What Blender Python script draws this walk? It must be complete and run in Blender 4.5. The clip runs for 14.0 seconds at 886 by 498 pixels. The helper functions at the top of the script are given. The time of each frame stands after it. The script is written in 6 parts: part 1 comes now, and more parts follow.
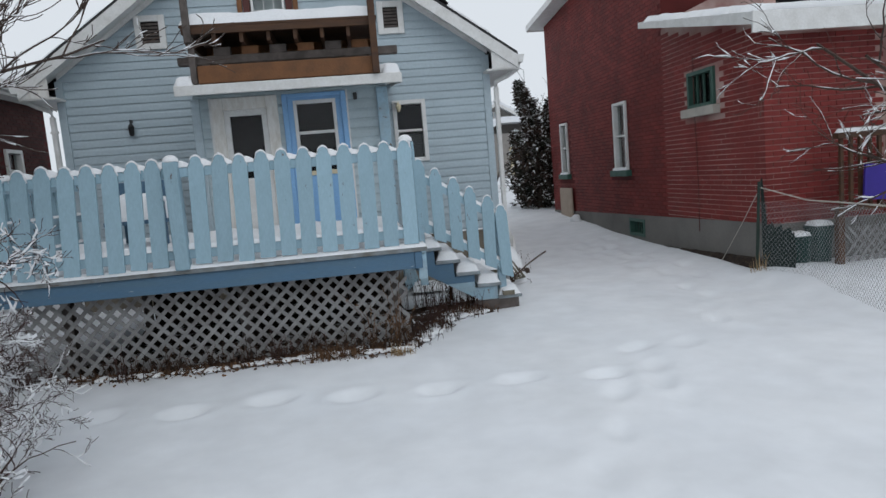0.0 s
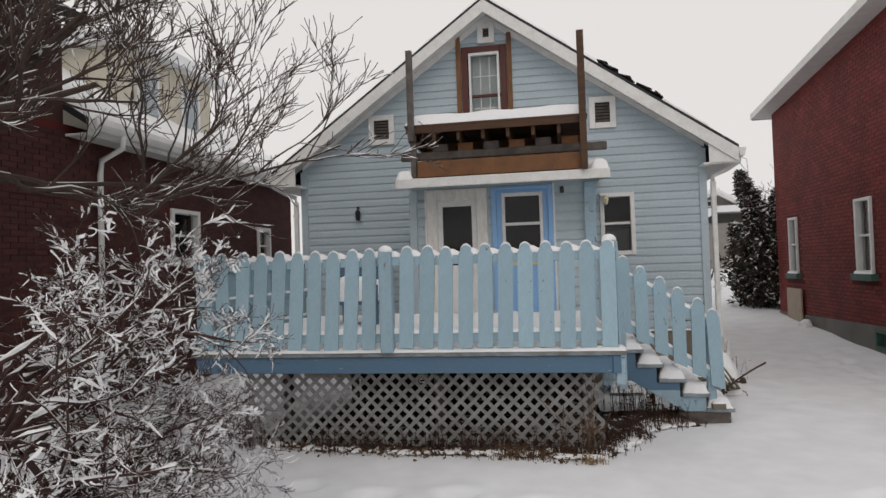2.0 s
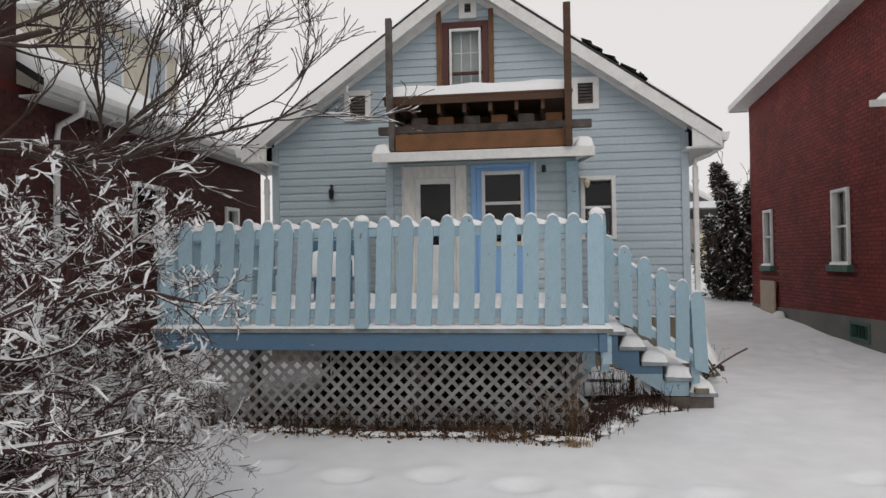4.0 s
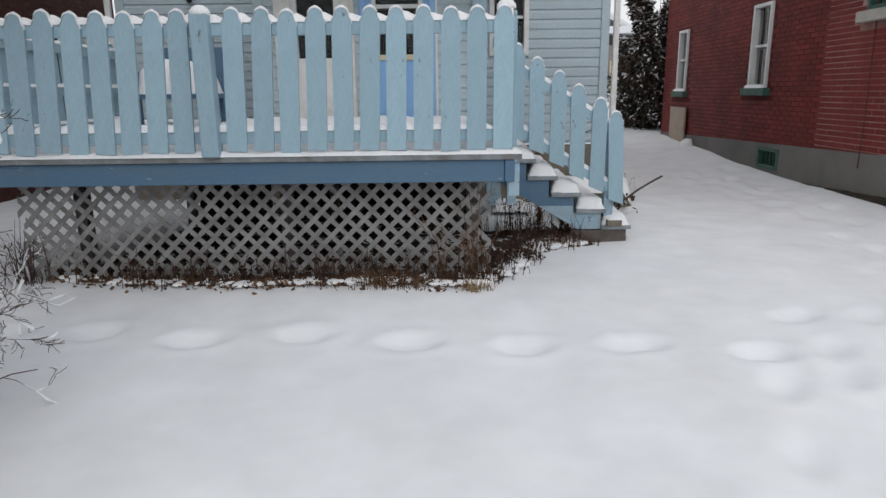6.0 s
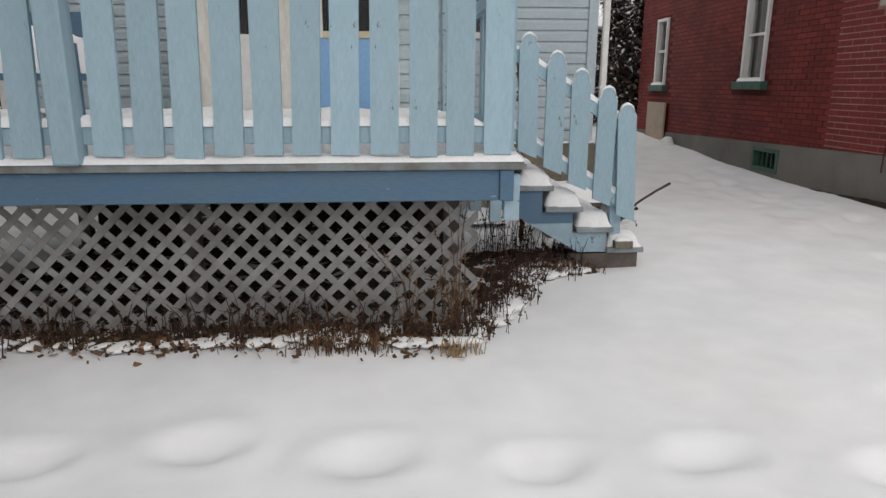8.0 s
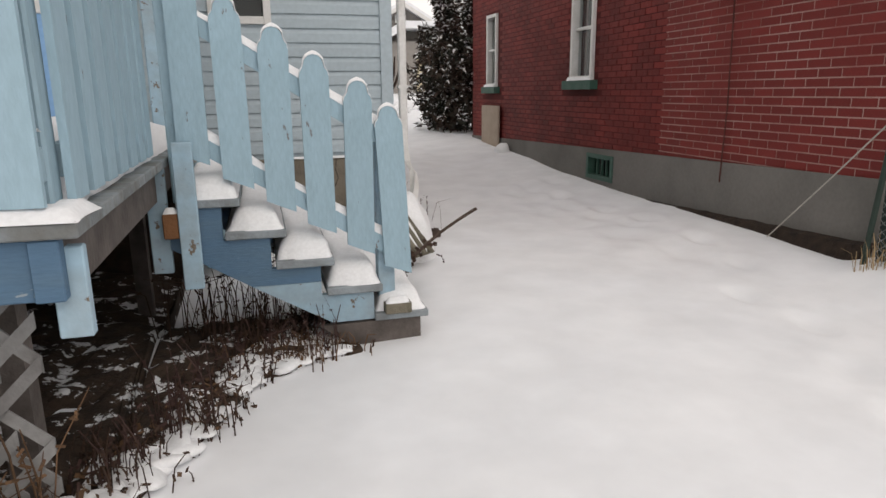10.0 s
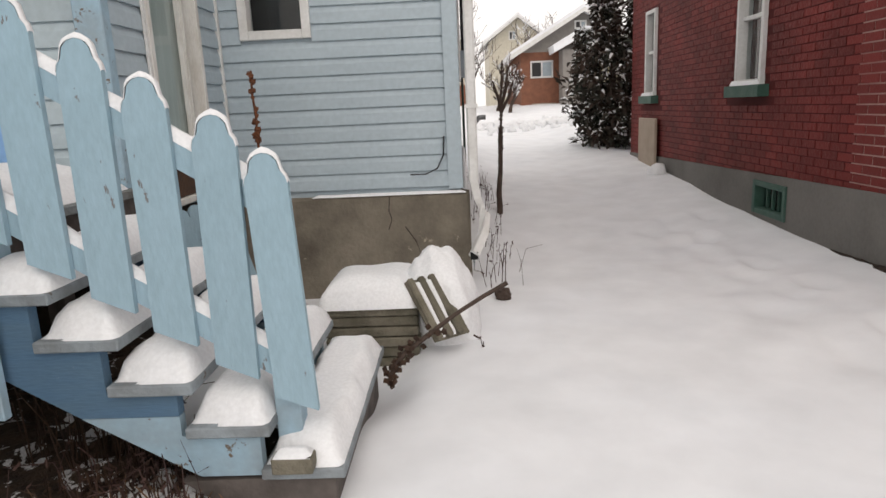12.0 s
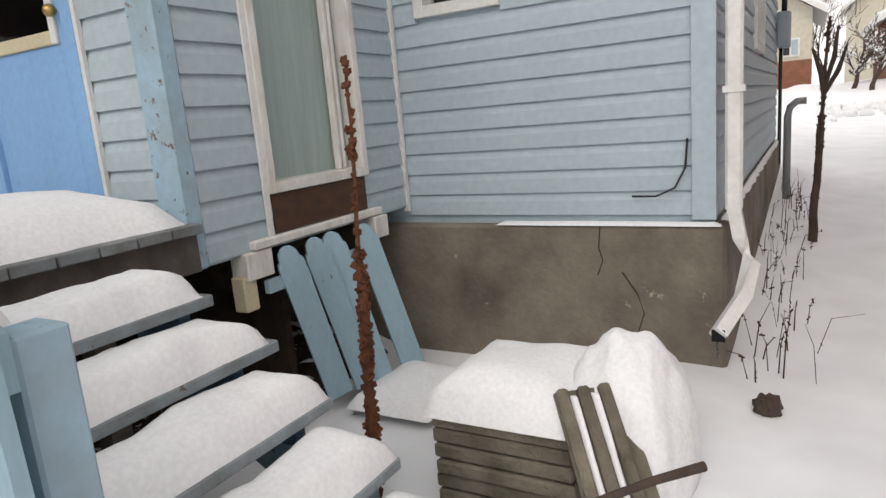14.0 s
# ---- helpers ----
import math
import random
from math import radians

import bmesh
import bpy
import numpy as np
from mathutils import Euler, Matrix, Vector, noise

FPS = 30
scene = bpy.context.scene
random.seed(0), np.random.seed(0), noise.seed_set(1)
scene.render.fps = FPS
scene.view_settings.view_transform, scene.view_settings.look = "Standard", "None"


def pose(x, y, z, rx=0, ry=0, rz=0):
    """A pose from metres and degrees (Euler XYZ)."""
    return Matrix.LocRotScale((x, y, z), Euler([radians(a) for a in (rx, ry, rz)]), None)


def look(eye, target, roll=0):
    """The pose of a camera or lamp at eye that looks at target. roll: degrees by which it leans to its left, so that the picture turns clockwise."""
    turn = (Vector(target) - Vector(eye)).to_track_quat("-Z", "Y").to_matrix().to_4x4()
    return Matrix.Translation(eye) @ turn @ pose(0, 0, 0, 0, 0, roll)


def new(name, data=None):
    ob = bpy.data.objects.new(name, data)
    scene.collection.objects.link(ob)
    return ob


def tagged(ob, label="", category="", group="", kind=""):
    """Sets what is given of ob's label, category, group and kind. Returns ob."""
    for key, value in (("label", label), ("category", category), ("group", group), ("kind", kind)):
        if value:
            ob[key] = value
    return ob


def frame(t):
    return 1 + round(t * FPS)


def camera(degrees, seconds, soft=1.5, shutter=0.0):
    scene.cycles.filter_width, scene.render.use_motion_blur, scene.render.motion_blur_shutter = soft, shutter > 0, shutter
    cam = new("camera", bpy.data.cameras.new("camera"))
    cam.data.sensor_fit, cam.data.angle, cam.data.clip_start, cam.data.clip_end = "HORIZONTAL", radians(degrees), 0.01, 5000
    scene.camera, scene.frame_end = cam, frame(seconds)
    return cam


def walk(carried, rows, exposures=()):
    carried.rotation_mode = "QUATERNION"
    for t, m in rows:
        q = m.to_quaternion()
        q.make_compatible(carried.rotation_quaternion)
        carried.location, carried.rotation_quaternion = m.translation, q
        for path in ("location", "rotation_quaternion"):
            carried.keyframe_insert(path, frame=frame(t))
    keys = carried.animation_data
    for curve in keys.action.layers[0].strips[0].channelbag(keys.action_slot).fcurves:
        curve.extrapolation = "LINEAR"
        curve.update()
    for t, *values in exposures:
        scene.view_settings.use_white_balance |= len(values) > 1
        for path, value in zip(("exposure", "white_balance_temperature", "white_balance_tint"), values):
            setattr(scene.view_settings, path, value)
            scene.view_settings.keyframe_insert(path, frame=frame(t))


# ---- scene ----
cam = camera(68.3, 14.0)
PATH = [
    (0, (-0.152, 0.794, 1.83), (0.087, 2.767, 1.601), -4.8),
    (0.5, (-0.063, 0.811, 1.837), (0.002, 2.792, 1.571), -1.6),
    (1, (-0.07, 0.803, 1.897), (-0.125, 2.788, 1.659), -1.1),
    (1.5, (-0.09, 0.83, 1.934), (-0.307, 2.816, 1.838), -1.8),
    (2, (-0.099, 0.811, 1.972), (-0.458, 2.778, 2.025), -1.9),
    (2.2, (-0.091, 0.792, 1.98), (-0.454, 2.756, 2.097), -1.7),
    (4.3, (-0.248, 1.161, 1.742), (-0.495, 3.145, 1.73), -0.7),
    (4.5, (-0.232, 1.186, 1.725), (-0.456, 3.17, 1.613), -0.8),
    (5, (-0.075, 1.428, 1.638), (-0.177, 3.401, 1.322), -0.6),
    (5.5, (-0.101, 1.794, 1.615), (-0.183, 3.737, 1.148), -0.2),
    (6, (-0.128, 2.184, 1.604), (-0.132, 4.128, 1.135), -0.7),
    (6.5, (-0.157, 2.624, 1.591), (-0.129, 4.57, 1.129), -0.1),
    (7, (-0.386, 2.986, 1.527), (-0.511, 4.929, 1.066), -0.1),
    (7.5, (-0.374, 3.241, 1.551), (-0.527, 5.176, 1.068), -0.3),
    (8, (-0.197, 3.594, 1.538), (-0.066, 5.53, 1.052), -0.0),
    (8.5, (-0.019, 3.993, 1.466), (0.4, 5.886, 0.976), -0.5),
    (9, (0.245, 4.334, 1.444), (0.879, 6.17, 0.964), -0.4),
    (9.2, (0.387, 4.507, 1.447), (1.036, 6.337, 0.967), -0.3),
    (11.3, (1.667, 5.951, 1.479), (1.768, 7.9, 1.045), -1.8),
    (11.5, (1.832, 6.087, 1.474), (1.888, 8.039, 1.042), -2.1),
    (12, (2.119, 6.361, 1.512), (2.051, 8.315, 1.089), -2.6),
    (12.5, (2.225, 6.827, 1.507), (2.062, 8.772, 1.072), -2.5),
    (13, (2.366, 7.238, 1.534), (1.812, 9.114, 1.118), -4.2),
    (13.5, (2.389, 7.669, 1.477), (1.583, 9.462, 1.108), -4.2),
    (14, (2.52, 8.001, 1.501), (1.541, 9.7, 1.105), -4.9),
]
EXPOSURES = [(0, 0.02, 6050, 8), (0.5, 0.06, 6300, 10), (1.0, 0.05, 6450, 10), (2.0, 0.03, 6850, 13), (4.5, 0.08, 6700, 12), (5.5, 0.2, 6400, 11), (7.0, 0.24, 6600, 11), (9.0, 0.36, 7000, 13), (11.5, 0.58, 7050, 14), (12.5, 0.6, 7050, 13), (13.0, 0.55, 6800, 12), (14.0, 0.8, 6950, 13)]
walk(cam, [(t, look(eye, target, roll)) for t, eye, target, roll in PATH], EXPOSURES)

# ---- world and light: overcast winter noon ----
world = bpy.data.worlds.new("overcast")
scene.world = world
world.use_nodes = True
wn, wl = world.node_tree.nodes, world.node_tree.links
bg = wn["Background"]
sky = wn.new("ShaderNodeTexSky")
sky.sky_type, sky.sun_disc, sky.sun_elevation, sky.sun_rotation = "NISHITA", False, radians(48), radians(200)
sky.air_density, sky.dust_density = 1.0, 4.0
hsv = wn.new("ShaderNodeHueSaturation")
hsv.inputs["Saturation"].default_value, hsv.inputs["Value"].default_value = 0.12, 0.55
wmix = wn.new("ShaderNodeMix")
wmix.data_type = "RGBA"
wmix.inputs[0].default_value = 0.93
wmix.inputs[7].default_value = (7.02, 7.1, 7.2, 1)
wl.new(sky.outputs[0], hsv.inputs["Color"])
wl.new(hsv.outputs[0], wmix.inputs[6])
wl.new(wmix.outputs[2], bg.inputs[0])
bg.inputs[1].default_value = 0.11
sun = new("sun", bpy.data.lights.new("sun", "SUN"))
sun.data.energy, sun.data.angle, sun.data.color = 0.5, radians(40), (1, 0.97, 0.93)
sun.matrix_world = look((4, -12, 16), (0, 6, 0))


# ---- materials ----
def mat(name, col, rough=0.7, col2=None, scale=6.0, amount=0.5, bump=0.1, bscale=60.0, metal=0.0, rand=0.0, stretch=(1, 1, 1), spec=0.3, island=False, chips=None):
    """A surface with a large and a fine variation, a relief, and a piece-to-piece difference."""
    m = bpy.data.materials.new(name)
    m.use_nodes = True
    n, l = m.node_tree.nodes, m.node_tree.links
    b = n["Principled BSDF"]
    b.inputs["Roughness"].default_value, b.inputs["Metallic"].default_value = rough, metal
    b.inputs["Specular IOR Level"].default_value = spec
    tc, mp = n.new("ShaderNodeTexCoord"), n.new("ShaderNodeMapping")
    mp.inputs["Scale"].default_value = stretch
    l.new(tc.outputs["Object"], mp.inputs["Vector"])
    n1, n2 = n.new("ShaderNodeTexNoise"), n.new("ShaderNodeTexNoise")
    n1.inputs["Scale"].default_value, n1.inputs["Detail"].default_value = scale, 6
    n2.inputs["Scale"].default_value, n2.inputs["Detail"].default_value = bscale, 4
    l.new(mp.outputs[0], n1.inputs["Vector"])
    l.new(mp.outputs[0], n2.inputs["Vector"])
    ramp = n.new("ShaderNodeValToRGB")
    ramp.color_ramp.elements[0].position, ramp.color_ramp.elements[1].position = 0.35, 0.7
    c2 = col2 or tuple(c * 0.72 for c in col)
    ramp.color_ramp.elements[0].color = (*col, 1)
    ramp.color_ramp.elements[1].color = (*[a + (b2 - a) * amount for a, b2 in zip(col, c2)], 1)
    l.new(n1.outputs["Fac"], ramp.inputs[0])
    fine = n.new("ShaderNodeMix")
    fine.data_type, fine.blend_type = "RGBA", "MULTIPLY"
    fine.inputs[0].default_value = 0.25
    l.new(ramp.outputs[0], fine.inputs[6])
    l.new(n2.outputs["Fac"], fine.inputs[7])
    last = fine.outputs[2]
    if chips:
        n3, r3, mc = n.new("ShaderNodeTexNoise"), n.new("ShaderNodeValToRGB"), n.new("ShaderNodeMix")
        mp3, oi = n.new("ShaderNodeMapping"), n.new("ShaderNodeObjectInfo")
        mp3.inputs["Scale"].default_value = chips[2]
        l.new(tc.outputs["Object"], mp3.inputs["Vector"])
        l.new(oi.outputs["Location"], mp3.inputs["Location"])
        n3.inputs["Scale"].default_value, n3.inputs["Detail"].default_value, n3.inputs["Roughness"].default_value = chips[3], 5, 0.65
        r3.color_ramp.elements[0].position, r3.color_ramp.elements[1].position = chips[1], chips[1] + 0.025
        mc.data_type = "RGBA"
        l.new(mp3.outputs[0], n3.inputs["Vector"])
        l.new(n3.outputs["Fac"], r3.inputs[0])
        l.new(r3.outputs[0], mc.inputs[0])
        l.new(last, mc.inputs[6])
        mc.inputs[7].default_value = (*chips[0], 1)
        last = mc.outputs[2]
    if rand:
        h = n.new("ShaderNodeHueSaturation")
        mr = n.new("ShaderNodeMapRange")
        mr.inputs[3].default_value, mr.inputs[4].default_value = 1 - rand, 1 + rand
        if island:
            l.new(n.new("ShaderNodeNewGeometry").outputs["Random Per Island"], mr.inputs[0])
        else:
            l.new(n.new("ShaderNodeObjectInfo").outputs["Random"], mr.inputs[0])
        l.new(mr.outputs[0], h.inputs["Value"])
        l.new(last, h.inputs["Color"])
        last = h.outputs[0]
    l.new(last, b.inputs["Base Color"])
    bp = n.new("ShaderNodeBump")
    bp.inputs["Strength"].default_value, bp.inputs["Distance"].default_value = bump, 0.02
    l.new(n2.outputs["Fac"], bp.inputs["Height"])
    l.new(bp.outputs[0], b.inputs["Normal"])
    return m


def glass_mat():
    m = bpy.data.materials.new("window_glass")
    m.use_nodes = True
    n, l = m.node_tree.nodes, m.node_tree.links
    out = n["Material Output"]
    n.remove(n["Principled BSDF"])
    tr, gl, fr, mx = n.new("ShaderNodeBsdfTransparent"), n.new("ShaderNodeBsdfGlossy"), n.new("ShaderNodeLayerWeight"), n.new("ShaderNodeMixShader")
    pw_, ad = n.new("ShaderNodeMath"), n.new("ShaderNodeMath")
    pw_.operation, ad.operation = "POWER", "MULTIPLY_ADD"
    pw_.inputs[1].default_value, ad.inputs[1].default_value, ad.inputs[2].default_value = 4.0, 0.85, 0.035
    tr.inputs[0].default_value = (0.7, 0.74, 0.74, 1)
    gl.inputs["Roughness"].default_value = 0.03
    fr.inputs[0].default_value = 0.5
    l.new(fr.outputs["Facing"], pw_.inputs[0])
    l.new(pw_.outputs[0], ad.inputs[0])
    l.new(ad.outputs[0], mx.inputs[0])
    l.new(tr.outputs[0], mx.inputs[1])
    l.new(gl.outputs[0], mx.inputs[2])
    l.new(mx.outputs[0], out.inputs[0])
    return m


SNOW = mat("snow", (0.87, 0.885, 0.91), 0.65, (0.83, 0.855, 0.895), 1.2, 0.6, 0.004, 3, spec=0.2)
SNOWF = mat("fresh_snow", (0.88, 0.89, 0.905), 0.7, (0.82, 0.84, 0.87), 5, 0.5, 0.14, 60, spec=0.2)
FENCE = mat("pale_blue_paint", (0.335, 0.48, 0.565), 0.6, (0.285, 0.42, 0.49), 5, 0.7, 0.12, 30, rand=0.08, stretch=(2, 2, 0.7), chips=((0.15, 0.145, 0.14), 0.685, (2.5, 2.5, 0.9), 9))
FENCED = mat("worn_blue_paint", (0.33, 0.48, 0.58), 0.65, (0.29, 0.36, 0.4), 9, 0.8, 0.1, 30, rand=0.12, chips=((0.14, 0.11, 0.08), 0.63, (2, 2, 2), 8))
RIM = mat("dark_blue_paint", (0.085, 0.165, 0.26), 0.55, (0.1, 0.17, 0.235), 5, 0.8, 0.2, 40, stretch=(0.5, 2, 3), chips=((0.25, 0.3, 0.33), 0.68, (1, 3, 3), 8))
TREADM = mat("worn_pale_tread_paint", (0.28, 0.32, 0.345), 0.7, (0.17, 0.18, 0.185), 9, 0.8, 0.3, 50, rand=0.1, chips=((0.11, 0.09, 0.07), 0.66, (1, 2, 2), 9))
DECKB = mat("weathered_deck_board", (0.24, 0.27, 0.285), 0.75, (0.13, 0.12, 0.1), 9, 0.8, 0.3, 60, rand=0.15)
SIDE = mat("pale_blue_siding", (0.44, 0.525, 0.575), 0.5, (0.39, 0.47, 0.52), 2, 0.6, 0.05, 25, rand=0.035)
SIDEP = mat("faded_siding", (0.47, 0.56, 0.6), 0.55, (0.4, 0.47, 0.5), 3, 0.6, 0.06, 25, rand=0.04)
WHITE = mat("white_paint", (0.78, 0.78, 0.77), 0.5, (0.62, 0.61, 0.58), 6, 0.6, 0.1, 40)
TRIM = mat("weathered_white_trim", (0.8, 0.79, 0.76), 0.6, (0.6, 0.56, 0.5), 10, 0.7, 0.2, 50, stretch=(2, 2, 0.6))
CREAM = mat("cream_trim", (0.68, 0.6, 0.42), 0.6)
DOORB = mat("blue_door_paint", (0.26, 0.47, 0.76), 0.45, (0.23, 0.42, 0.68), 3, 0.5, 0.05, 30)
WOODB = mat("brown_timber", (0.1, 0.05, 0.026), 0.7, (0.06, 0.035, 0.025), 7, 0.9, 0.3, 40, rand=0.2, stretch=(0.4, 2, 3))
WOODL = mat("fresh_brown_timber", (0.23, 0.105, 0.045), 0.7, (0.14, 0.07, 0.035), 7, 0.8, 0.3, 40, rand=0.15)
WOODG = mat("grey_timber", (0.14, 0.12, 0.11), 0.8, (0.06, 0.05, 0.045), 8, 0.8, 0.3, 40)
MAHOG = mat("dark_red_frame", (0.1, 0.03, 0.025), 0.5)
LATT = mat("grey_lattice", (0.27, 0.27, 0.268), 0.75, (0.14, 0.132, 0.128), 8, 0.8, 0.2, 50, rand=0.1)
CONC = mat("stained_concrete", (0.25, 0.22, 0.175), 0.85, (0.11, 0.095, 0.075), 2.6, 1.0, 0.35, 35, chips=((0.34, 0.3, 0.24), 0.66, (1, 1, 1), 5))
PARGE = mat("grey_parging", (0.2, 0.19, 0.175), 0.85, (0.13, 0.125, 0.115), 1.5, 0.8, 0.3, 30)
PAVER = mat("mossy_concrete_slab", (0.2, 0.18, 0.14), 0.9, (0.09, 0.085, 0.06), 9, 0.9, 0.5, 60, rand=0.15)
BRICK = mat("red_painted_brick", (0.21, 0.028, 0.024), 0.7, (0.14, 0.02, 0.018), 2.5, 0.8, 0.3, 50, rand=0.14)
BRICKJ = mat("red_painted_brickwork", (0.19, 0.026, 0.022), 0.7, (0.11, 0.016, 0.014), 1.6, 0.9, 0.5, 30, rand=0.2, island=True)
BRICKN = mat("near_red_brick", (0.21, 0.028, 0.024), 0.7, (0.14, 0.02, 0.018), 2.5, 0.8, 0.3, 50, rand=0.14, island=True)
MORTAR = mat("pale_mortar", (0.53, 0.39, 0.35), 0.9, (0.26, 0.09, 0.08), 1.6, 0.9, 0.3, 60)
LEAFD = mat("curled_dry_leaf", (0.15, 0.085, 0.045), 0.9, (0.08, 0.045, 0.03), 9, 0.8, 0.2, 50, rand=0.45, island=True)
MORTARR = mat("painted_mortar", (0.115, 0.018, 0.016), 0.9, (0.06, 0.012, 0.011), 1.4, 0.9)
BRICKD = mat("dark_brick", (0.07, 0.024, 0.02), 0.8, (0.05, 0.02, 0.018), 4, 0.8, 0.3, 40, rand=0.2, island=True)
GREEN = mat("green_paint", (0.045, 0.11, 0.085), 0.6, (0.08, 0.14, 0.12), 8, 0.7, 0.2, 40)
STONE = mat("stone_sill", (0.5, 0.47, 0.42), 0.8)
PANELM = mat("beige_board", (0.42, 0.34, 0.27), 0.8)
# near-black base colour that stands in for the dimness of rooms and hollows
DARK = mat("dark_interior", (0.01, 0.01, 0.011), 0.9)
SHINGLE = mat("dark_shingle", (0.04, 0.04, 0.042), 0.9)
BLACK = mat("black_metal", (0.015, 0.015, 0.017), 0.4, spec=0.5)
STEEL = mat("green_steel", (0.03, 0.05, 0.04), 0.6)
GALV = mat("galvanised_wire", (0.35, 0.36, 0.37), 0.5, metal=0.6)
BIN = mat("green_plastic", (0.012, 0.045, 0.04), 0.5)
SCREENM = mat("dark_green_netting", (0.008, 0.02, 0.017), 0.7, (0.02, 0.03, 0.028), 14, 0.8, 0.3, 60)
PURPLE = mat("purple_tarp", (0.05, 0.03, 0.3), 0.6)
GREYB = mat("grey_blue_panel", (0.4, 0.47, 0.52), 0.5)
CURT = mat("pale_curtain", (0.78, 0.86, 0.83), 0.9, stretch=(6, 6, 0.3))
CURTW = mat("white_blind", (0.7, 0.74, 0.74), 0.9)
BARK = mat("dark_bark", (0.06, 0.042, 0.035), 0.9, (0.1, 0.07, 0.055), 12, 0.8, 0.5, 50)
TWIG = mat("red_brown_twig", (0.065, 0.035, 0.03), 0.85, rand=0.2, island=True)
WEED = mat("dead_weeds", (0.075, 0.042, 0.027), 0.9, (0.03, 0.019, 0.015), 9, 0.8, 0.2, 50, rand=0.4, island=True)
STRAW = mat("dry_straw", (0.38, 0.27, 0.15), 0.9, rand=0.3, island=True)
RUST = mat("rusty_stalk", (0.16, 0.06, 0.028), 0.95, (0.07, 0.03, 0.018), 25, 0.9, 0.6, 80)
# soil colour, also on the panels that imitate shade under porch and deck
SOIL_SHADE = mat("bare_soil_and_shade", (0.022, 0.016, 0.013), 0.95, (0.06, 0.04, 0.028), 12, 0.8, 0.6, 60)
DUSTED = mat("snow_dusted_soil", (0.03, 0.021, 0.016), 0.95, (0.07, 0.045, 0.03), 12, 0.8, 0.6, 60, chips=((0.62, 0.63, 0.65), 0.57, (1, 1, 1), 8))
NEEDLE = mat("dark_conifer_needles", (0.035, 0.04, 0.03), 0.8, (0.085, 0.045, 0.035), 3, 0.8, 0.3, 40, rand=0.35, island=True)
TAUPE = mat("taupe_stucco", (0.3, 0.28, 0.26), 0.85)
FARBRICK = mat("far_orange_brick", (0.3, 0.13, 0.08), 0.85, (0.2, 0.09, 0.06), 5, 0.8, 0.3, 30, rand=0.25, island=True)
CREAMW = mat("cream_siding", (0.62, 0.58, 0.48), 0.7)
GLASS = glass_mat()


# ---- building helpers ----
def boxm(bm, x0, x1, y0, y1, z0, z1, m=None):
    vs = [bm.verts.new((x, y, z)) for z in (z0, z1) for y in (y0, y1) for x in (x0, x1)]
    if m is not None:
        for v in vs:
            v.co = m @ v.co
    for f in ((0, 2, 3, 1), (4, 5, 7, 6), (0, 1, 5, 4), (2, 6, 7, 3), (0, 4, 6, 2), (1, 3, 7, 5)):
        bm.faces.new([vs[i] for i in f])


def box(x0, x1, y0, y1, z0, z1, bevel=0.0, m=None):
    bm = bmesh.new()
    boxm(bm, x0, x1, y0, y1, z0, z1, m)
    if bevel:
        bmesh.ops.bevel(bm, geom=bm.edges[:], offset=bevel, segments=1, affect="EDGES")
    return bm


def outer_face(bm, way):
    """A sheet: of a box, only the face that looks that way."""
    bmesh.ops.recalc_face_normals(bm, faces=bm.faces[:])
    bmesh.ops.delete(bm, geom=[f for f in bm.faces if f.normal.dot(way) < 0.9], context="FACES")
    return bm


def prism(outline, axis, a, b):
    """An outline in the plane across axis ('x': y,z; 'y': x,z; 'z': x,y), drawn out from a to b."""
    bm = bmesh.new()
    put = {"x": lambda p, w: (w, p[0], p[1]), "y": lambda p, w: (p[0], w, p[1]), "z": lambda p, w: (p[0], p[1], w)}[axis]
    lo = [bm.verts.new(put(p, a)) for p in outline]
    hi = [bm.verts.new(put(p, b)) for p in outline]
    k = len(outline)
    bm.faces.new(lo)
    bm.faces.new(hi[::-1])
    for i in range(k):
        bm.faces.new((lo[i], hi[i], hi[(i + 1) % k], lo[(i + 1) % k]))
    bmesh.ops.recalc_face_normals(bm, faces=bm.faces[:])
    return bm


def mesh_of(bm, name, material, smooth=False):
    me = bpy.data.meshes.new(name)
    bm.to_mesh(me)
    bm.free()
    me.materials.append(material)
    if smooth:
        for p in me.polygons:
            p.use_smooth = True
    return me


def part(name, bm, material, parent=None, label="", smooth=False):
    ob = new(name, mesh_of(bm, name, material, smooth) if not isinstance(bm, bpy.types.Mesh) else bm)
    if parent:
        ob.parent = parent
    if label:
        tagged(ob, label)
    return ob


def thing(name, label, category, group="", kind="", at=(0, 0, 0)):
    e = new(name)
    e.location = at
    return tagged(e, label, category, group, kind)


def tube(bm, pts, radii, sides=6):
    """A round bar along pts."""
    rings = []
    for i, p in enumerate(pts):
        p = Vector(p)
        d = (Vector(pts[min(i + 1, len(pts) - 1)]) - Vector(pts[max(i - 1, 0)])).normalized()
        u = d.orthogonal().normalized()
        if abs(d.z) < 0.95:
            u = Vector((0, 0, 1)).cross(d).normalized()
        w = d.cross(u)
        r = radii[i] if hasattr(radii, "__len__") else radii
        rings.append([bm.verts.new(p + r * (math.cos(2 * math.pi * k / sides) * u + math.sin(2 * math.pi * k / sides) * w)) for k in range(sides)])
    for a, b in zip(rings, rings[1:]):
        for k in range(sides):
            bm.faces.new((a[k], a[(k + 1) % sides], b[(k + 1) % sides], b[k]))
    bm.faces.new(rings[0][::-1])
    bm.faces.new(rings[-1])


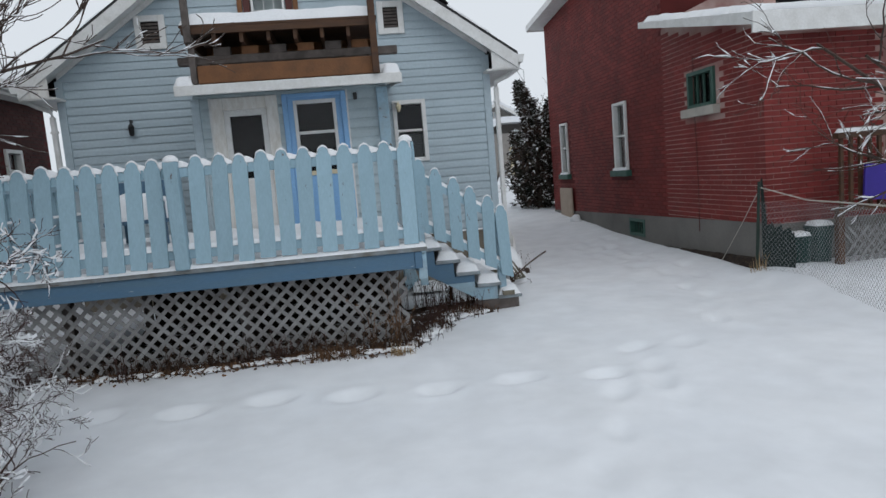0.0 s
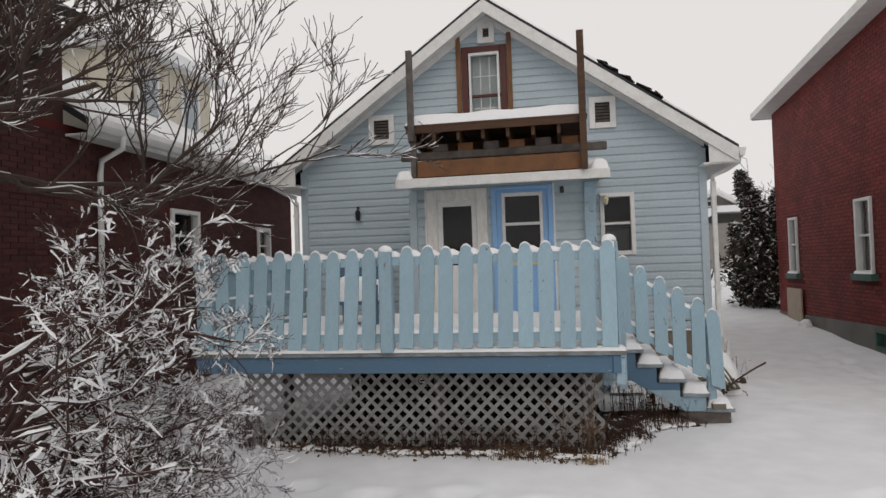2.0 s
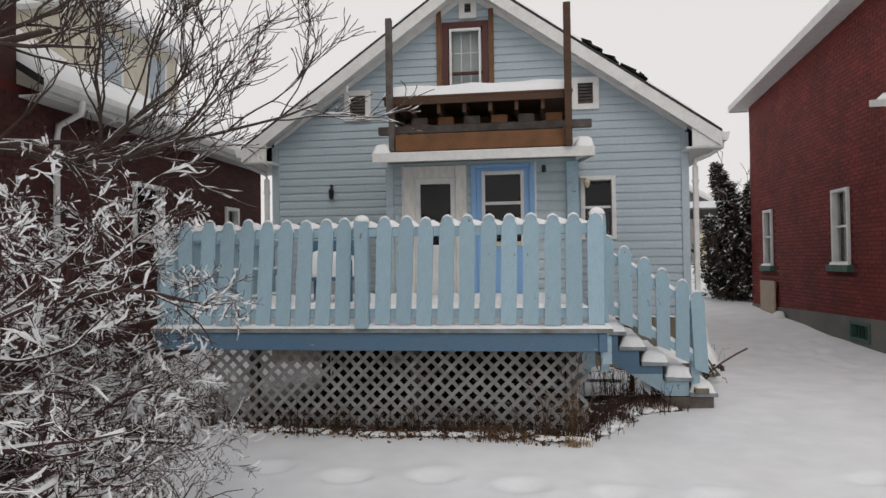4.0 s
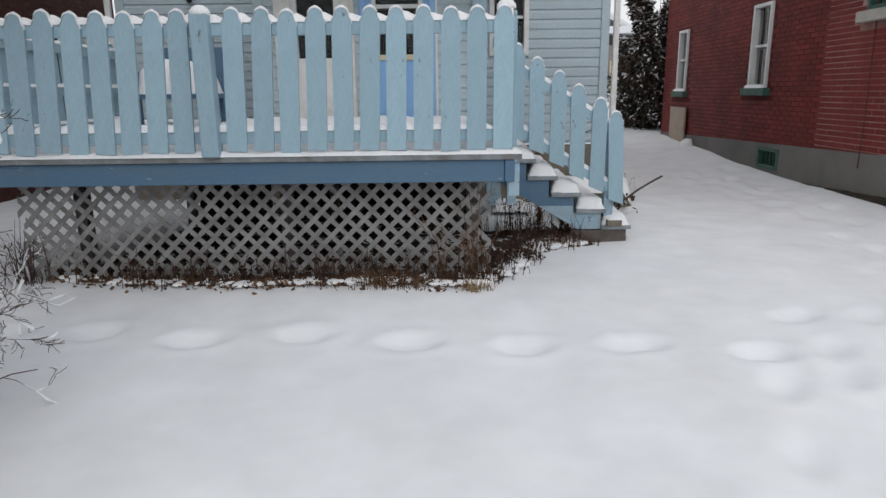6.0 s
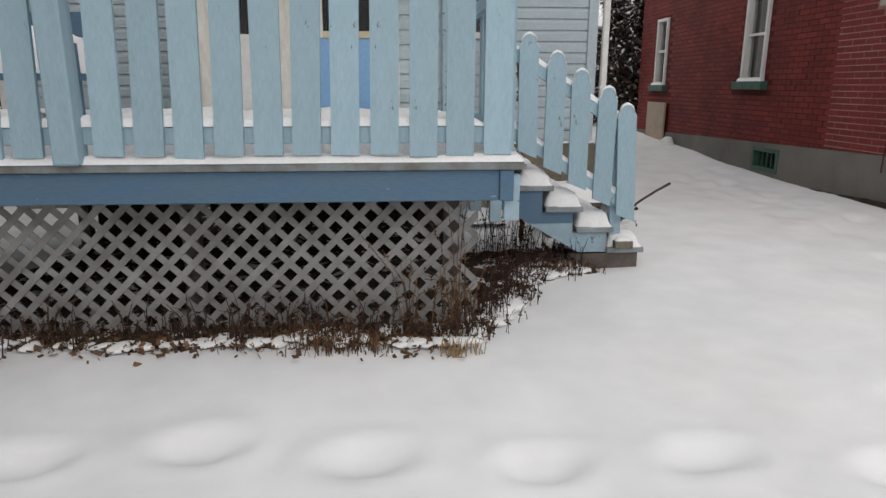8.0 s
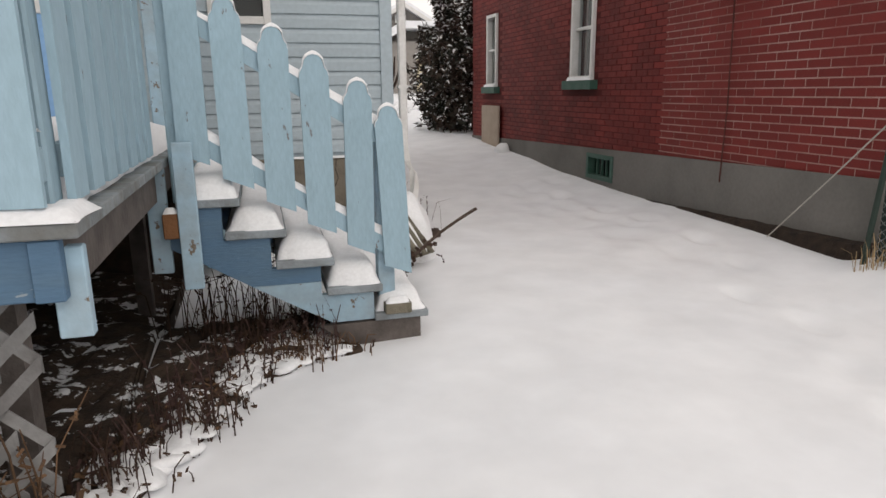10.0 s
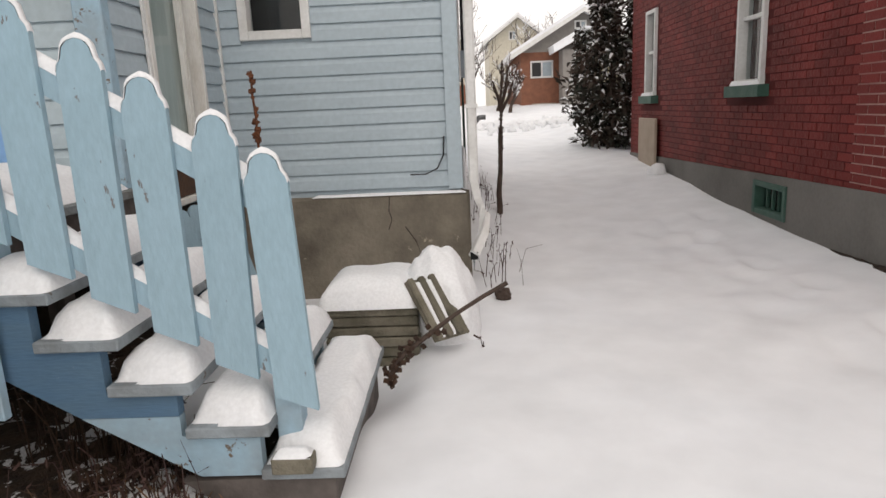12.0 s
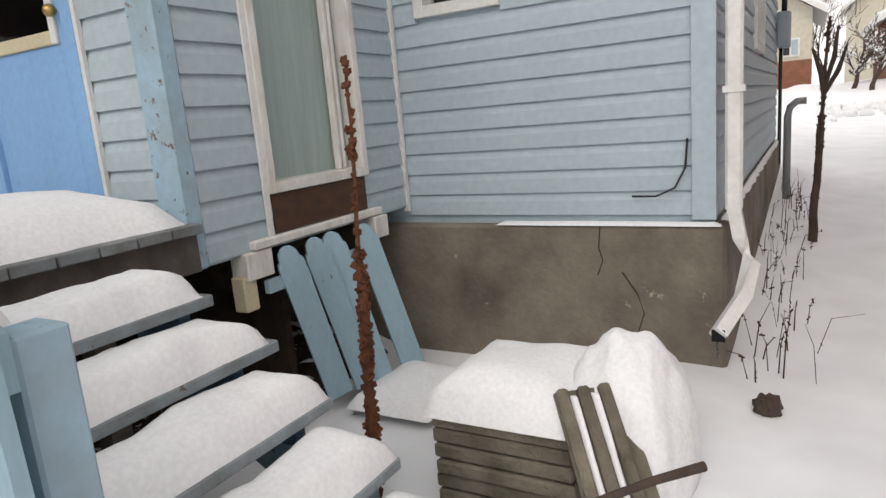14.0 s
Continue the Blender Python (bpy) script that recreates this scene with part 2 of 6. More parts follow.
def snow_pad(x0, x1, y0, y1, z, h, step=0.05, seed=0.0, edge=0.07, wob=0.25, over=0.0, slope=None):
    """A soft-edged pillow of snow on a flat (or sloped) top."""
    nx, ny = max(3, int((x1 - x0) / step)), max(3, int((y1 - y0) / step))
    xs, ys = np.linspace(x0, x1, nx + 1), np.linspace(y0, y1, ny + 1)
    bm = bmesh.new()
    grid = []
    for x in xs:
        row = []
        for y in ys:
            d = min(x - x0, x1 - x, y - y0, y1 - y)
            e = min(1.0, d / edge)
            e = math.sqrt(max(0.0, 1 - (1 - e) ** 2))
            k = 1 + wob * noise.noise((x * 3.1 + seed, y * 3.1, seed)) + 0.35 * wob * noise.noise((x * 11 + seed, y * 11, seed))
            jx = 0.02 * noise.noise((y * 7, seed, x)) if d < 1e-6 else 0
            base = z + (slope(x, y) if slope else 0)
            row.append(bm.verts.new((x + jx, y + jx, base + h * e * k - (over if d < 1e-6 else 0))))
        grid.append(row)
    for i in range(nx):
        for j in range(ny):
            bm.faces.new((grid[i][j], grid[i + 1][j], grid[i + 1][j + 1], grid[i][j + 1]))
    rim = [grid[i][0] for i in range(nx + 1)] + [grid[nx][j] for j in range(1, ny + 1)] + [grid[i][ny] for i in range(nx - 1, -1, -1)] + [grid[0][j] for j in range(ny - 1, 0, -1)]
    low = [bm.verts.new((v.co.x, v.co.y, z + (slope(v.co.x, v.co.y) if slope else 0) - over)) for v in rim]
    k = len(rim)
    for i in range(k):
        if (rim[i].co - low[i].co).length > 1e-5:
            bm.faces.new((rim[i], low[i], low[(i + 1) % k], rim[(i + 1) % k]))
    return bm


def snow(label, bm, group="snow lying on things"):
    return tagged(part("snow_cover", bm, SNOWF, smooth=True), label, "snow", group)


# ---- ground: one snow sheet to the horizon ----
STEPS = [(-2.98 + 0.662 * i, 6.07 + 0.06 * math.sin(i * 2.4) - 0.055 * i, 8) for i in range(8)] + [
    (2.15, 6.2, 20), (2.6, 6.15, 40), (2.09, 5.69, 50), (1.97, 5.33, 70), (1.6, 5.24, 60), (1.97, 4.96, 60), (1.33, 4.58, 70), (1.0, 4.08, 80), (1.2, 3.7, 85),
    (3.3, 6.87, 60), (3.52, 7.38, 65), (3.88, 8.0, 70), (3.89, 8.57, 75), (4.38, 9.16, 80), (4.5, 9.86, 85), (4.53, 10.78, 85), (4.34, 10.66, 85), (4.42, 11.47, 85), (4.4, 12.47, 85), (4.7, 13.3, 85)]


def smooth01(v):
    v = min(1.0, max(0.0, v))
    return v * v * (3 - 2 * v)


def ground_z(x, y, marks=True):
    z = 0.15 + 0.055 * max(0.0, min(y, 36) - 12.5)
    z += 0.06 * smooth01((y - 5.8) / 1.0) * smooth01((9.5 - y) / 1.5) * smooth01((1.2 - x) / 1.5)
    z += 0.1 * smooth01((x - 3.9) / 1.2) * smooth01((y - 7.5) / 2) + 0.1 * smooth01((2.9 - x) / 0.7) * smooth01((y - 11.5) / 1.5) * smooth01((x - 1.5) / 0.5)
    z -= 0.1 * smooth01((x + 0.1) / 0.4) * smooth01((1.95 - x) / 0.3) * smooth01((y - 8.9) / 0.5) * smooth01((12 - y) / 0.5)
    z += 0.12 * smooth01((x - 4.5) / 0.5) * smooth01((8.9 - y) / 0.4) * smooth01((y - 6.6) / 1.2)
    z += 0.035 * noise.noise((x * 0.6, y * 0.6, 1.3)) + 0.009 * noise.noise((x * 1.7, y * 2.1, 4.2)) + 0.0012 * noise.noise((x * 8, y * 8, 7.7))
    if marks and -3.2 < x < 5 and 3 < y < 13.5:
        for sx, sy, a in STEPS:
            if abs(x - sx) < 0.5 and abs(y - sy) < 0.5:
                c, s = math.cos(radians(a)), math.sin(radians(a))
                u, v = (x - sx) * c + (y - sy) * s, -(x - sx) * s + (y - sy) * c
                d = math.sqrt((u / 0.19) ** 2 + (v / 0.11) ** 2) * (1 + 0.25 * noise.noise((x * 5, y * 5, a)))
                deep = 0.05 if a == 8 else 0.03 + 0.012 * math.sin(sx * 9 + sy * 5)
                z += -deep * smooth01((1.2 - d) / 0.9) + 0.2 * deep * math.exp(-((d - 1.45) / 0.35) ** 2)
        # churned trail beside the brick house
        k = math.exp(-((x - 4.1 - 0.1 * math.sin(y * 1.7)) / 0.3) ** 2) * smooth01((y - 8.5) / 1.5)
        z += k * 0.06 * noise.noise((x * 4, y * 2.5, 2.2))
    return z


def axis_cuts(lo, hi, step, far):
    mid = list(np.arange(lo, hi, step))
    out, d, a, b = [], 0.15, mid[0], mid[-1]
    left, right = [], []
    while b < far:
        b += d
        a -= d
        right.append(b)
        left.append(a)
        d *= 1.22
    return left[::-1] + mid + right


gx, gy = axis_cuts(-4.2, 5.3, 0.045, 900), axis_cuts(1.8, 13.0, 0.05, 900)
gv = [(x, y, ground_z(x, y)) for x in gx for y in gy]
nyg = len(gy)
gf = [(i * nyg + j, (i + 1) * nyg + j, (i + 1) * nyg + j + 1, i * nyg + j + 1) for i in range(len(gx) - 1) for j in range(nyg - 1)]
gm = bpy.data.meshes.new("ground")
gm.from_pydata(gv, [], gf)
gm.materials.append(SNOW)
for p in gm.polygons:
    p.use_smooth = True
tagged(new("ground", gm), "trodden fresh snow over yard and driveway", "ground", kind="structure")

# bare soil where the deck keeps the snow off
def snow_edge(x):
    """How far the snow reaches towards the deck at x."""
    return float(np.interp(x, [-3.4, -2.87, -2.3, -1.67, -0.68, -0.2, 0.08, 0.36, 0.67, 0.76, 1.05, 1.26, 1.4], [7.12, 6.91, 6.86, 6.74, 6.7, 6.66, 6.64, 7.05, 7.7, 8.04, 8.17, 8.24, 8.33]))


bm = bmesh.new()
rows = []
for i in range(75):
    x = -3.05 + i * 0.0595
    row = []
    y0 = snow_edge(x) + 0.04 + 0.09 * noise.noise((x * 5, 3, 1)) + 0.07 * noise.noise((x * 17, 3, 1))
    for j in range(45):
        y = y0 + ((11.3 if x < 0.25 else 9.0) - y0) * j / 44
        row.append(bm.verts.new((x, y, ground_z(x, y, False) + 0.02 + 0.05 * noise.noise((x * 7, y * 7, 5)) - (0.07 if j in (0, 44) or i in (0, 74) else 0))))
    rows.append(row)
for i in range(74):
    for j in range(44):
        bm.faces.new((rows[i][j], rows[i + 1][j], rows[i + 1][j + 1], rows[i][j + 1]))
tagged(part("soil_patch", bm, DUSTED), "dark bare soil sheltered under the deck", "soil", kind="structure")


# ---- walls of lapped siding with real openings ----
def cells(a0, a1, z0, z1, holes):
    us = sorted({a0, a1, *[h[k] for h in holes for k in (0, 1) if a0 < h[k] < a1]})
    zs = sorted({z0, z1, *[h[k] for h in holes for k in (2, 3) if z0 < h[k] < z1]})
    for u0, u1 in zip(us, us[1:]):
        for w0, w1 in zip(zs, zs[1:]):
            if not any(h[0] <= (u0 + u1) / 2 <= h[1] and h[2] <= (w0 + w1) / 2 <= h[3] for h in holes):
                yield u0, u1, w0, w1


def lap_boards(parent, axis, plane, out, a0, a1, z0, z1, pitch, holes, material, limit=None):
    """Lap boards on the plane, one object each; out: +1 or -1, the side that they face; limit(z): the span at that height."""
    z = z0
    while z < z1 - 0.02:
        top = min(z + pitch, z1)
        lo0, lo1 = limit(z) if limit else (a0, a1)
        hi0, hi1 = limit(top) if limit else (a0, a1)
        spans = [(lo0, lo1, hi0, hi1)]
        for h in sorted(holes):
            if h[2] < top - 0.03 and h[3] > z + 0.03:
                nxt = []
                for s in spans:
                    if h[1] <= s[0] or h[0] >= s[1]:
                        nxt.append(s)
                        continue
                    if h[0] - s[0] > 0.03:
                        nxt.append((s[0], h[0], s[2], h[0]))
                    if s[1] - h[1] > 0.03:
                        nxt.append((h[1], s[1], h[1], s[3]))
                spans = nxt
        for b0, b1, c0, c1 in spans:
            if b1 - b0 < 0.03 or c1 - c0 < 0.005:
                continue
            bm = bmesh.new()
            P = (lambda u, d, w: (u, plane + out * d, w)) if axis == "y" else (lambda u, d, w: (plane + out * d, u, w))
            zm = z + 0.62 * (top - z)
            m0, m1 = b0 + 0.62 * (c0 - b0), b1 + 0.62 * (c1 - b1)
            v = [bm.verts.new(P(*q)) for q in ((b0, 0, z), (b1, 0, z), (b0, 0.024, z), (b1, 0.024, z), (m0, 0.02, zm), (m1, 0.02, zm), (c0, 0.006, top), (c1, 0.006, top), (c0, 0, top), (c1, 0, top))]
            for f in ((0, 1, 3, 2), (2, 3, 5, 4), (4, 5, 7, 6), (6, 7, 9, 8), (0, 2, 4, 6, 8), (1, 9, 7, 5, 3)):
                bm.faces.new([v[i] for i in f])
            bmesh.ops.recalc_face_normals(bm, faces=bm.faces[:])
            part("siding_board", bm, material, parent)
        z = top


def window(name, axis, plane, out, a0, a1, z0, z1, frame_mat, label, w=0.06, rail=(), bars=(), sill=None, pane_back=0.05, glass=True):
    """A window in an opening: frame round it, sashes, panes; rail: heights of cross rails; bars: places of upright bars."""
    t = thing(name, label, "window", kind="structure")
    B = (lambda u0, u1, d0, d1, w0, w1: box(u0, u1, plane + out * max(d0, d1) if out < 0 else plane + d0, plane + out * min(d0, d1) if out < 0 else plane + d1, w0, w1, 0.004)) if axis == "y" else (
        lambda u0, u1, d0, d1, w0, w1: box(plane + out * max(d0, d1) if out < 0 else plane + d0, plane + out * min(d0, d1) if out < 0 else plane + d1, u0, u1, w0, w1, 0.004))
    part("window_frame", B(a0, a0 + w, -0.1, 0.045, z0, z1), frame_mat, t)
    part("window_frame", B(a1 - w, a1, -0.1, 0.045, z0, z1), frame_mat, t)
    part("window_frame", B(a0 + w, a1 - w, -0.1, 0.043, z1 - w, z1), frame_mat, t)
    part("window_frame", B(a0 + w, a1 - w, -0.1, 0.043, z0, z0 + w), frame_mat, t)
    for r in rail:
        part("sash_rail", B(a0 + w, a1 - w, -0.06, 0.0, r - 0.02, r + 0.02), frame_mat, t)
    for r in bars:
        part("sash_bar", B(r - 0.012, r + 0.012, -0.055, -0.02, z0 + w, z1 - w), frame_mat, t)
    if sill:
        part("window_sill", B(a0 - sill[0], a1 + sill[0], -0.05, 0.11, z0 - sill[1], z0 - 0.002), sill[2], t)
    if glass:
        edges = [z0 + w, *rail, z1 - w]
        for e0, e1 in zip(edges, edges[1:]):
            p = part("pane", outer_face(B(a0 + w, a1 - w, -pane_back - 0.004, -pane_back, e0, e1), Vector((0, out, 0) if axis == "y" else (out, 0, 0))), GLASS, t)
            p.visible_shadow = False
    return t


# ---- the pale blue house ----
HX0, HX1, HY, HYB = -4.45, 2.1, 11.42, 17.2
RX, RZ, EZ = -1.2, 6.3, 3.72
SL = 0.716


def gable(z):
    return max(HX0, RX - (6.08 - z) / SL) if z > 3.62 else HX0, min(HX1, RX + (6.08 - z) / SL) if z > 3.62 else HX1


H_HOLES = [(0.51, 1.04, 2.06, 3.04), (-1.62, -0.88, 3.8, 5.56)]
wall = thing("wall_house_back", "pale blue lap siding gable wall", "wall", kind="structure")
for c in cells(HX0, HX1, 0.85, 3.62, H_HOLES[:1]):
    part("wall_core", box(c[0], c[1], HY, HY + 0.16, c[2], c[3]), SIDE, wall)
part("wall_core", prism([(HX0, 3.62), (-1.63, 3.62), (-1.63, 5.74)], "y", HY, HY + 0.16), SIDE, wall)
part("wall_core", prism([(-0.87, 3.62), (HX1, 3.62), (-0.87, 5.8)], "y", HY, HY + 0.16), SIDE, wall)
part("wall_core", prism([(-1.63, 5.56), (-0.87, 5.56), (-0.87, 5.8), (RX, 6.02), (-1.63, 5.74)], "y", HY, HY + 0.16), SIDE, wall)
lap_boards(wall, "y", HY, -1, HX0, HX1, 0.921, 5.98, 0.1238, H_HOLES[:2], SIDE, gable)
for x in (HX0, HX1 - 0.07):
    part("corner_board", box(x - 0.02, x + 0.09, HY - 0.045, HY - 0.003, 0.9, 3.66), SIDE, wall)
wall_e = thing("wall_house_side", "pale blue lap siding side wall", "wall", kind="structure")
for c in cells(HY + 0.16, HYB, 0.85, 3.7, [(13.6, 14.5, 1.8, 2.9)]):
    part("wall_core", box(HX1 - 0.16, HX1, c[0], c[1], c[2], c[3]), SIDE, wall_e)
lap_boards(wall_e, "x", HX1, 1, HY + 0.02, HYB, 0.921, 3.6, 0.1238, [(13.6, 14.5, 1.8, 2.9)], SIDE)
wall_w = tagged(part("wall_house_west", box(HX0, HX0 + 0.16, HY + 0.16, HYB, 0.2, 3.7), SIDE), "pale blue side wall", "wall", kind="structure")
tagged(part("wall_house_front", box(HX0, HX1, HYB, HYB + 0.16, 0.2, 6.0 - 2.3), SIDE), "pale blue far wall", "wall", kind="structure")
tagged(part("floor_house", box(HX0 + 0.16, HX1 - 0.16, HY + 0.16, HYB, 0.9, 1.0), DARK), "house floor, room dimness put into its near-black colour", "floor", kind="structure")
tagged(part("ceiling_house", box(HX0 + 0.16, HX1 - 0.16, HY + 0.16, HYB, 3.55, 3.65), DARK), "house ceiling, room dimness put into its near-black colour", "ceiling", kind="structure")
# foundation
fb = box(HX0 - 0.05, 2.17, HY - 0.06, HYB + 0.1, -0.3, 0.87, 0.02)
tagged(part("foundation", fb, CONC), "stained cracked grey concrete foundation", "foundation", kind="structure")
snow("thin line of snow on the foundation ledge", snow_pad(0.95, 2.15, HY - 0.06, HY - 0.004, 0.868, 0.02, 0.04, 3, 0.03))
for k, pts in enumerate(([(1.55, 0.86), (1.54, 0.75), (1.56, 0.68), (1.53, 0.6)], [(1.66, 0.62), (1.74, 0.5), (1.77, 0.4), (1.74, 0.3), (1.76, 0.22)])):
    bm = bmesh.new()
    tube(bm, [(x, HY - 0.06, z) for x, z in pts], 0.004, 4)
    tagged(part("wall_crack", bm, SOIL_SHADE), "dark hairline crack in the concrete foundation", "crack", kind="structure")


# roof
def roof_slab(name, x_eave, z_eave, x_ridge, z_ridge, y0, y1, thick, material, label):
    dx = 1 if x_ridge > x_eave else -1
    return tagged(part(name, prism([(x_eave, z_eave), (x_ridge, z_ridge), (x_ridge, z_ridge - thick), (x_eave, z_eave - thick)], "y", y0, y1), material), label, "roof", kind="structure")


RF = HY - 0.38
roof_slab("roof_house_west", -4.85, 3.63, RX, 6.24, RF, HYB + 0.4, 0.06, SHINGLE, "dark shingled roof slope under snow")
roof_slab("roof_house_east", 2.52, 3.63, RX, 6.24, RF, HYB + 0.4, 0.06, SHINGLE, "dark shingled roof slope under snow")


def slope_snow(x_eave, x_ridge, z_eave, z_ridge, y0, y1, h, seed, lowcut=0.0):
    s = (z_ridge - z_eave) / (x_ridge - x_eave)
    a, b = min(x_eave, x_ridge), max(x_eave, x_ridge)
    return snow_pad(a + (lowcut if x_eave < x_ridge else 0), b - (lowcut if x_eave > x_ridge else 0), y0, y1, z_eave, h, 0.12, seed, 0.12, 0.35, 0, lambda x, y: s * (x - x_eave))


snow("snow blanket on the house roof", slope_snow(-4.85, RX, 3.632, 6.242, RF + 0.03, HYB + 0.4, 0.09, 1, 0.05))
snow("snow blanket sliding off dark shingles", slope_snow(2.52, RX, 3.632, 6.242, RF + 0.12, HYB + 0.4, 0.11, 2, 0.25))
for sx, xe in ((1, -4.85), (-1, 2.52)):
    b = thing("rake_board", "white gable rake board and soffit", "trim", kind="structure")
    part("fascia", prism([(xe, 3.57), (RX, 6.18), (RX, 5.98), (xe + sx * 0.02, 3.38)], "y", RF - 0.03, RF), WHITE, b)
    part("soffit", prism([(xe + sx * 0.02, 3.5), (RX, 6.1), (RX, 6.06), (xe + sx * 0.02, 3.46)], "y", RF, HY), WHITE, b)
    part("frieze", prism([(xe + sx * 0.42, 3.78), (RX, 6.05), (RX, 5.95), (xe + sx * 0.42, 3.68)], "y", HY - 0.05, HY - 0.026), WHITE, b)
    e = thing("eave_box", "white boxed eave return with peeling paint", "trim", kind="structure")
    part("box_end", prism([(xe, 3.38), (xe, 3.56), (xe + sx * 0.42, 3.84), (xe + sx * 0.42, 3.38)], "y", RF + 0.002, RF + 0.02), TRIM if sx > 0 else WHITE, e)
    part("soffit", box(min(xe, xe + sx * 0.5), max(xe, xe + sx * 0.5), RF + 0.02, HYB, 3.36, 3.39), WHITE, e)
    # gutter and downspout
    g = thing("gutter", "white metal eaves gutter with downspout", "gutter")
    part("trough", prism([(xe - sx * 0.1, 3.58), (xe, 3.58), (xe, 3.46), (xe - sx * 0.07, 3.46)], "y", RF - 0.02, HYB), WHITE, g)
    xc = HX1 + 0.1 if sx < 0 else HX0 - 0.1
    bm = bmesh.new()
    tube(bm, [(xe - sx * 0.04, HY - 0.2, 3.47), (xe - sx * 0.04, HY - 0.18, 3.4), (xe + sx * 0.12, HY - 0.12, 3.3), (xc + sx * 0.0, HY - 0.09, 3.22), (xc, HY - 0.07, 3.12)], 0.036, 8)
    part("elbow", bm, WHITE, g, smooth=True)
    part("downspout", box(xc - 0.035, xc + 0.04, HY - 0.11, HY - 0.045, 0.95 if sx < 0 else 0.4, 3.14, 0.012), WHITE, g)
    for z in (2.9, 1.5):
        part("strap", box(xc - 0.045, xc + 0.05, HY - 0.115, HY - 0.04, z, z + 0.03), WHITE, g)
    if sx < 0:
        bm = bmesh.new()
        tube(bm, [(xc, HY - 0.078, 0.98), (xc + 0.03, HY - 0.085, 0.82), (xc + 0.08, HY - 0.12, 0.7), (xc + 0.06, HY - 0.26, 0.58), (xc - 0.02, HY - 0.5, 0.47)], 0.042, 4)
        part("outlet", bm, WHITE, g)
        part("outlet_mouth", box(xc - 0.045, xc + 0.01, HY - 0.507, HY - 0.502, 0.44, 0.495), DARK, g)
        bm = bmesh.new()
        tube(bm, [(xc - 0.02, HY - 0.495, 0.44), (xc - 0.02, HY - 0.497, 0.36)], [0.01, 0.002], 5)
        tagged(part("icicle", bm, GLASS), "small clear icicle under the downspout mouth", "icicle")
f = thing("roof_finial", "grey metal roof finial on the ridge", "finial")
bm = bmesh.new()
tube(bm, [(RX, RF + 0.1, 6.2), (RX, RF + 0.1, 6.32), (RX, RF + 0.1, 6.37), (RX, RF + 0.1, 6.5), (RX, RF + 0.1, 6.54), (RX, RF + 0.1, 6.62), (RX, RF + 0.1, 6.74)], [0.09, 0.05, 0.03, 0.03, 0.06, 0.06, 0.01], 8)
part("spindle", bm, GREYB, f)

rag = random.Random(12)
sh = thing("lifted_shingles", "dark lifted shingles bare of snow on the roof", "shingles")
for k in range(10):
    x = 0.6 + 0.085 * k + (0.06 if k > 5 else 0)
    z = 6.25 - 0.716 * (x - RX)
    part("shingle", box(-0.08, 0.08, 0, 0.34, 0, 0.012, 0, pose(x, RF - 0.02 + rag.uniform(0, 0.05), z + 0.04 + rag.uniform(0, 0.06), rag.uniform(-8, 4), 35.6 + rag.uniform(-16, 10), rag.uniform(-12, 12))), SHINGLE, sh)


# windows and vents of the gable wall
window("window_11", "x", HX1, 1, 13.6, 14.5, 1.8, 2.9, WHITE, "white-framed side window in blue siding", 0.07, (2.35,))
window("window_1", "y", HY, -1, 0.51, 1.04, 2.06, 3.04, WHITE, "white-framed sash window with a dark room behind", 0.065, (2.56,))
tagged(part("dark_curtain", box(0.5, 1.05, HY + 0.14, HY + 0.155, 2.0, 2.5), BLACK), "dark half curtain behind the sash window", "curtain")
w = window("window_2", "y", HY, -1, -1.62, -0.88, 3.8, 5.56, MAHOG, "dark red framed attic door window with a leaded grid", 0.1, (4.75,), ())
part("inner_frame", box(-1.5, -1.465, HY - 0.05, HY, 3.95, 5.45), WHITE, w)
part("inner_frame", box(-1.035, -1.0, HY - 0.05, HY, 3.95, 5.45), WHITE, w)
part("inner_frame", box(-1.465, -1.035, HY - 0.05, HY, 5.41, 5.45), WHITE, w)
for x in (-1.32, -1.17):
    part("glazing_bar", box(x - 0.006, x + 0.006, HY + 0.04, HY + 0.05, 3.9, 5.4), WHITE, w)
for z in (4.55, 5.08):
    part("glazing_bar", box(-1.465, -1.035, HY + 0.04, HY + 0.05, z - 0.006, z + 0.006), WHITE, w)
tagged(part("white_curtain", box(-1.55, -0.95, HY + 0.13, HY + 0.15, 3.8, 5.5), CURTW), "plain pale blind behind the attic window", "curtain")
for x in (-1.705, -0.87):
    tagged(part("bare_board", box(x, x + 0.075, HY - 0.06, HY - 0.025, 3.9, 5.74, 0.004), WOODL), "bare brown upright board beside the attic door", "board", "bare boards")


def vent(x0, x1, z0, z1):
    v = thing("gable_vent", "white louvred gable vent", "vent", "gable vents")
    part("backing", box(x0 + 0.05, x1 - 0.05, HY - 0.03, HY - 0.026, z0 + 0.05, z1 - 0.05), DARK, v)
    for b in ((x0, x0 + 0.09, z0, z1), (x1 - 0.09, x1, z0, z1), (x0 + 0.09, x1 - 0.09, z1 - 0.09, z1), (x0 + 0.09, x1 - 0.09, z0, z0 + 0.09)):
        part("frame", box(b[0], b[1], HY - 0.07, HY - 0.02, b[2], b[3], 0.005), WHITE, v)
    n = int((z1 - z0 - 0.18) / 0.05)
    for i in range(n):
        z = z0 + 0.1 + i * 0.05
        part("slat", prism([(HY - 0.06, z), (HY - 0.032, z + 0.035), (HY - 0.032, z + 0.043), (HY - 0.06, z + 0.008)], "x", x0 + 0.09, x1 - 0.09), WOODG, v)


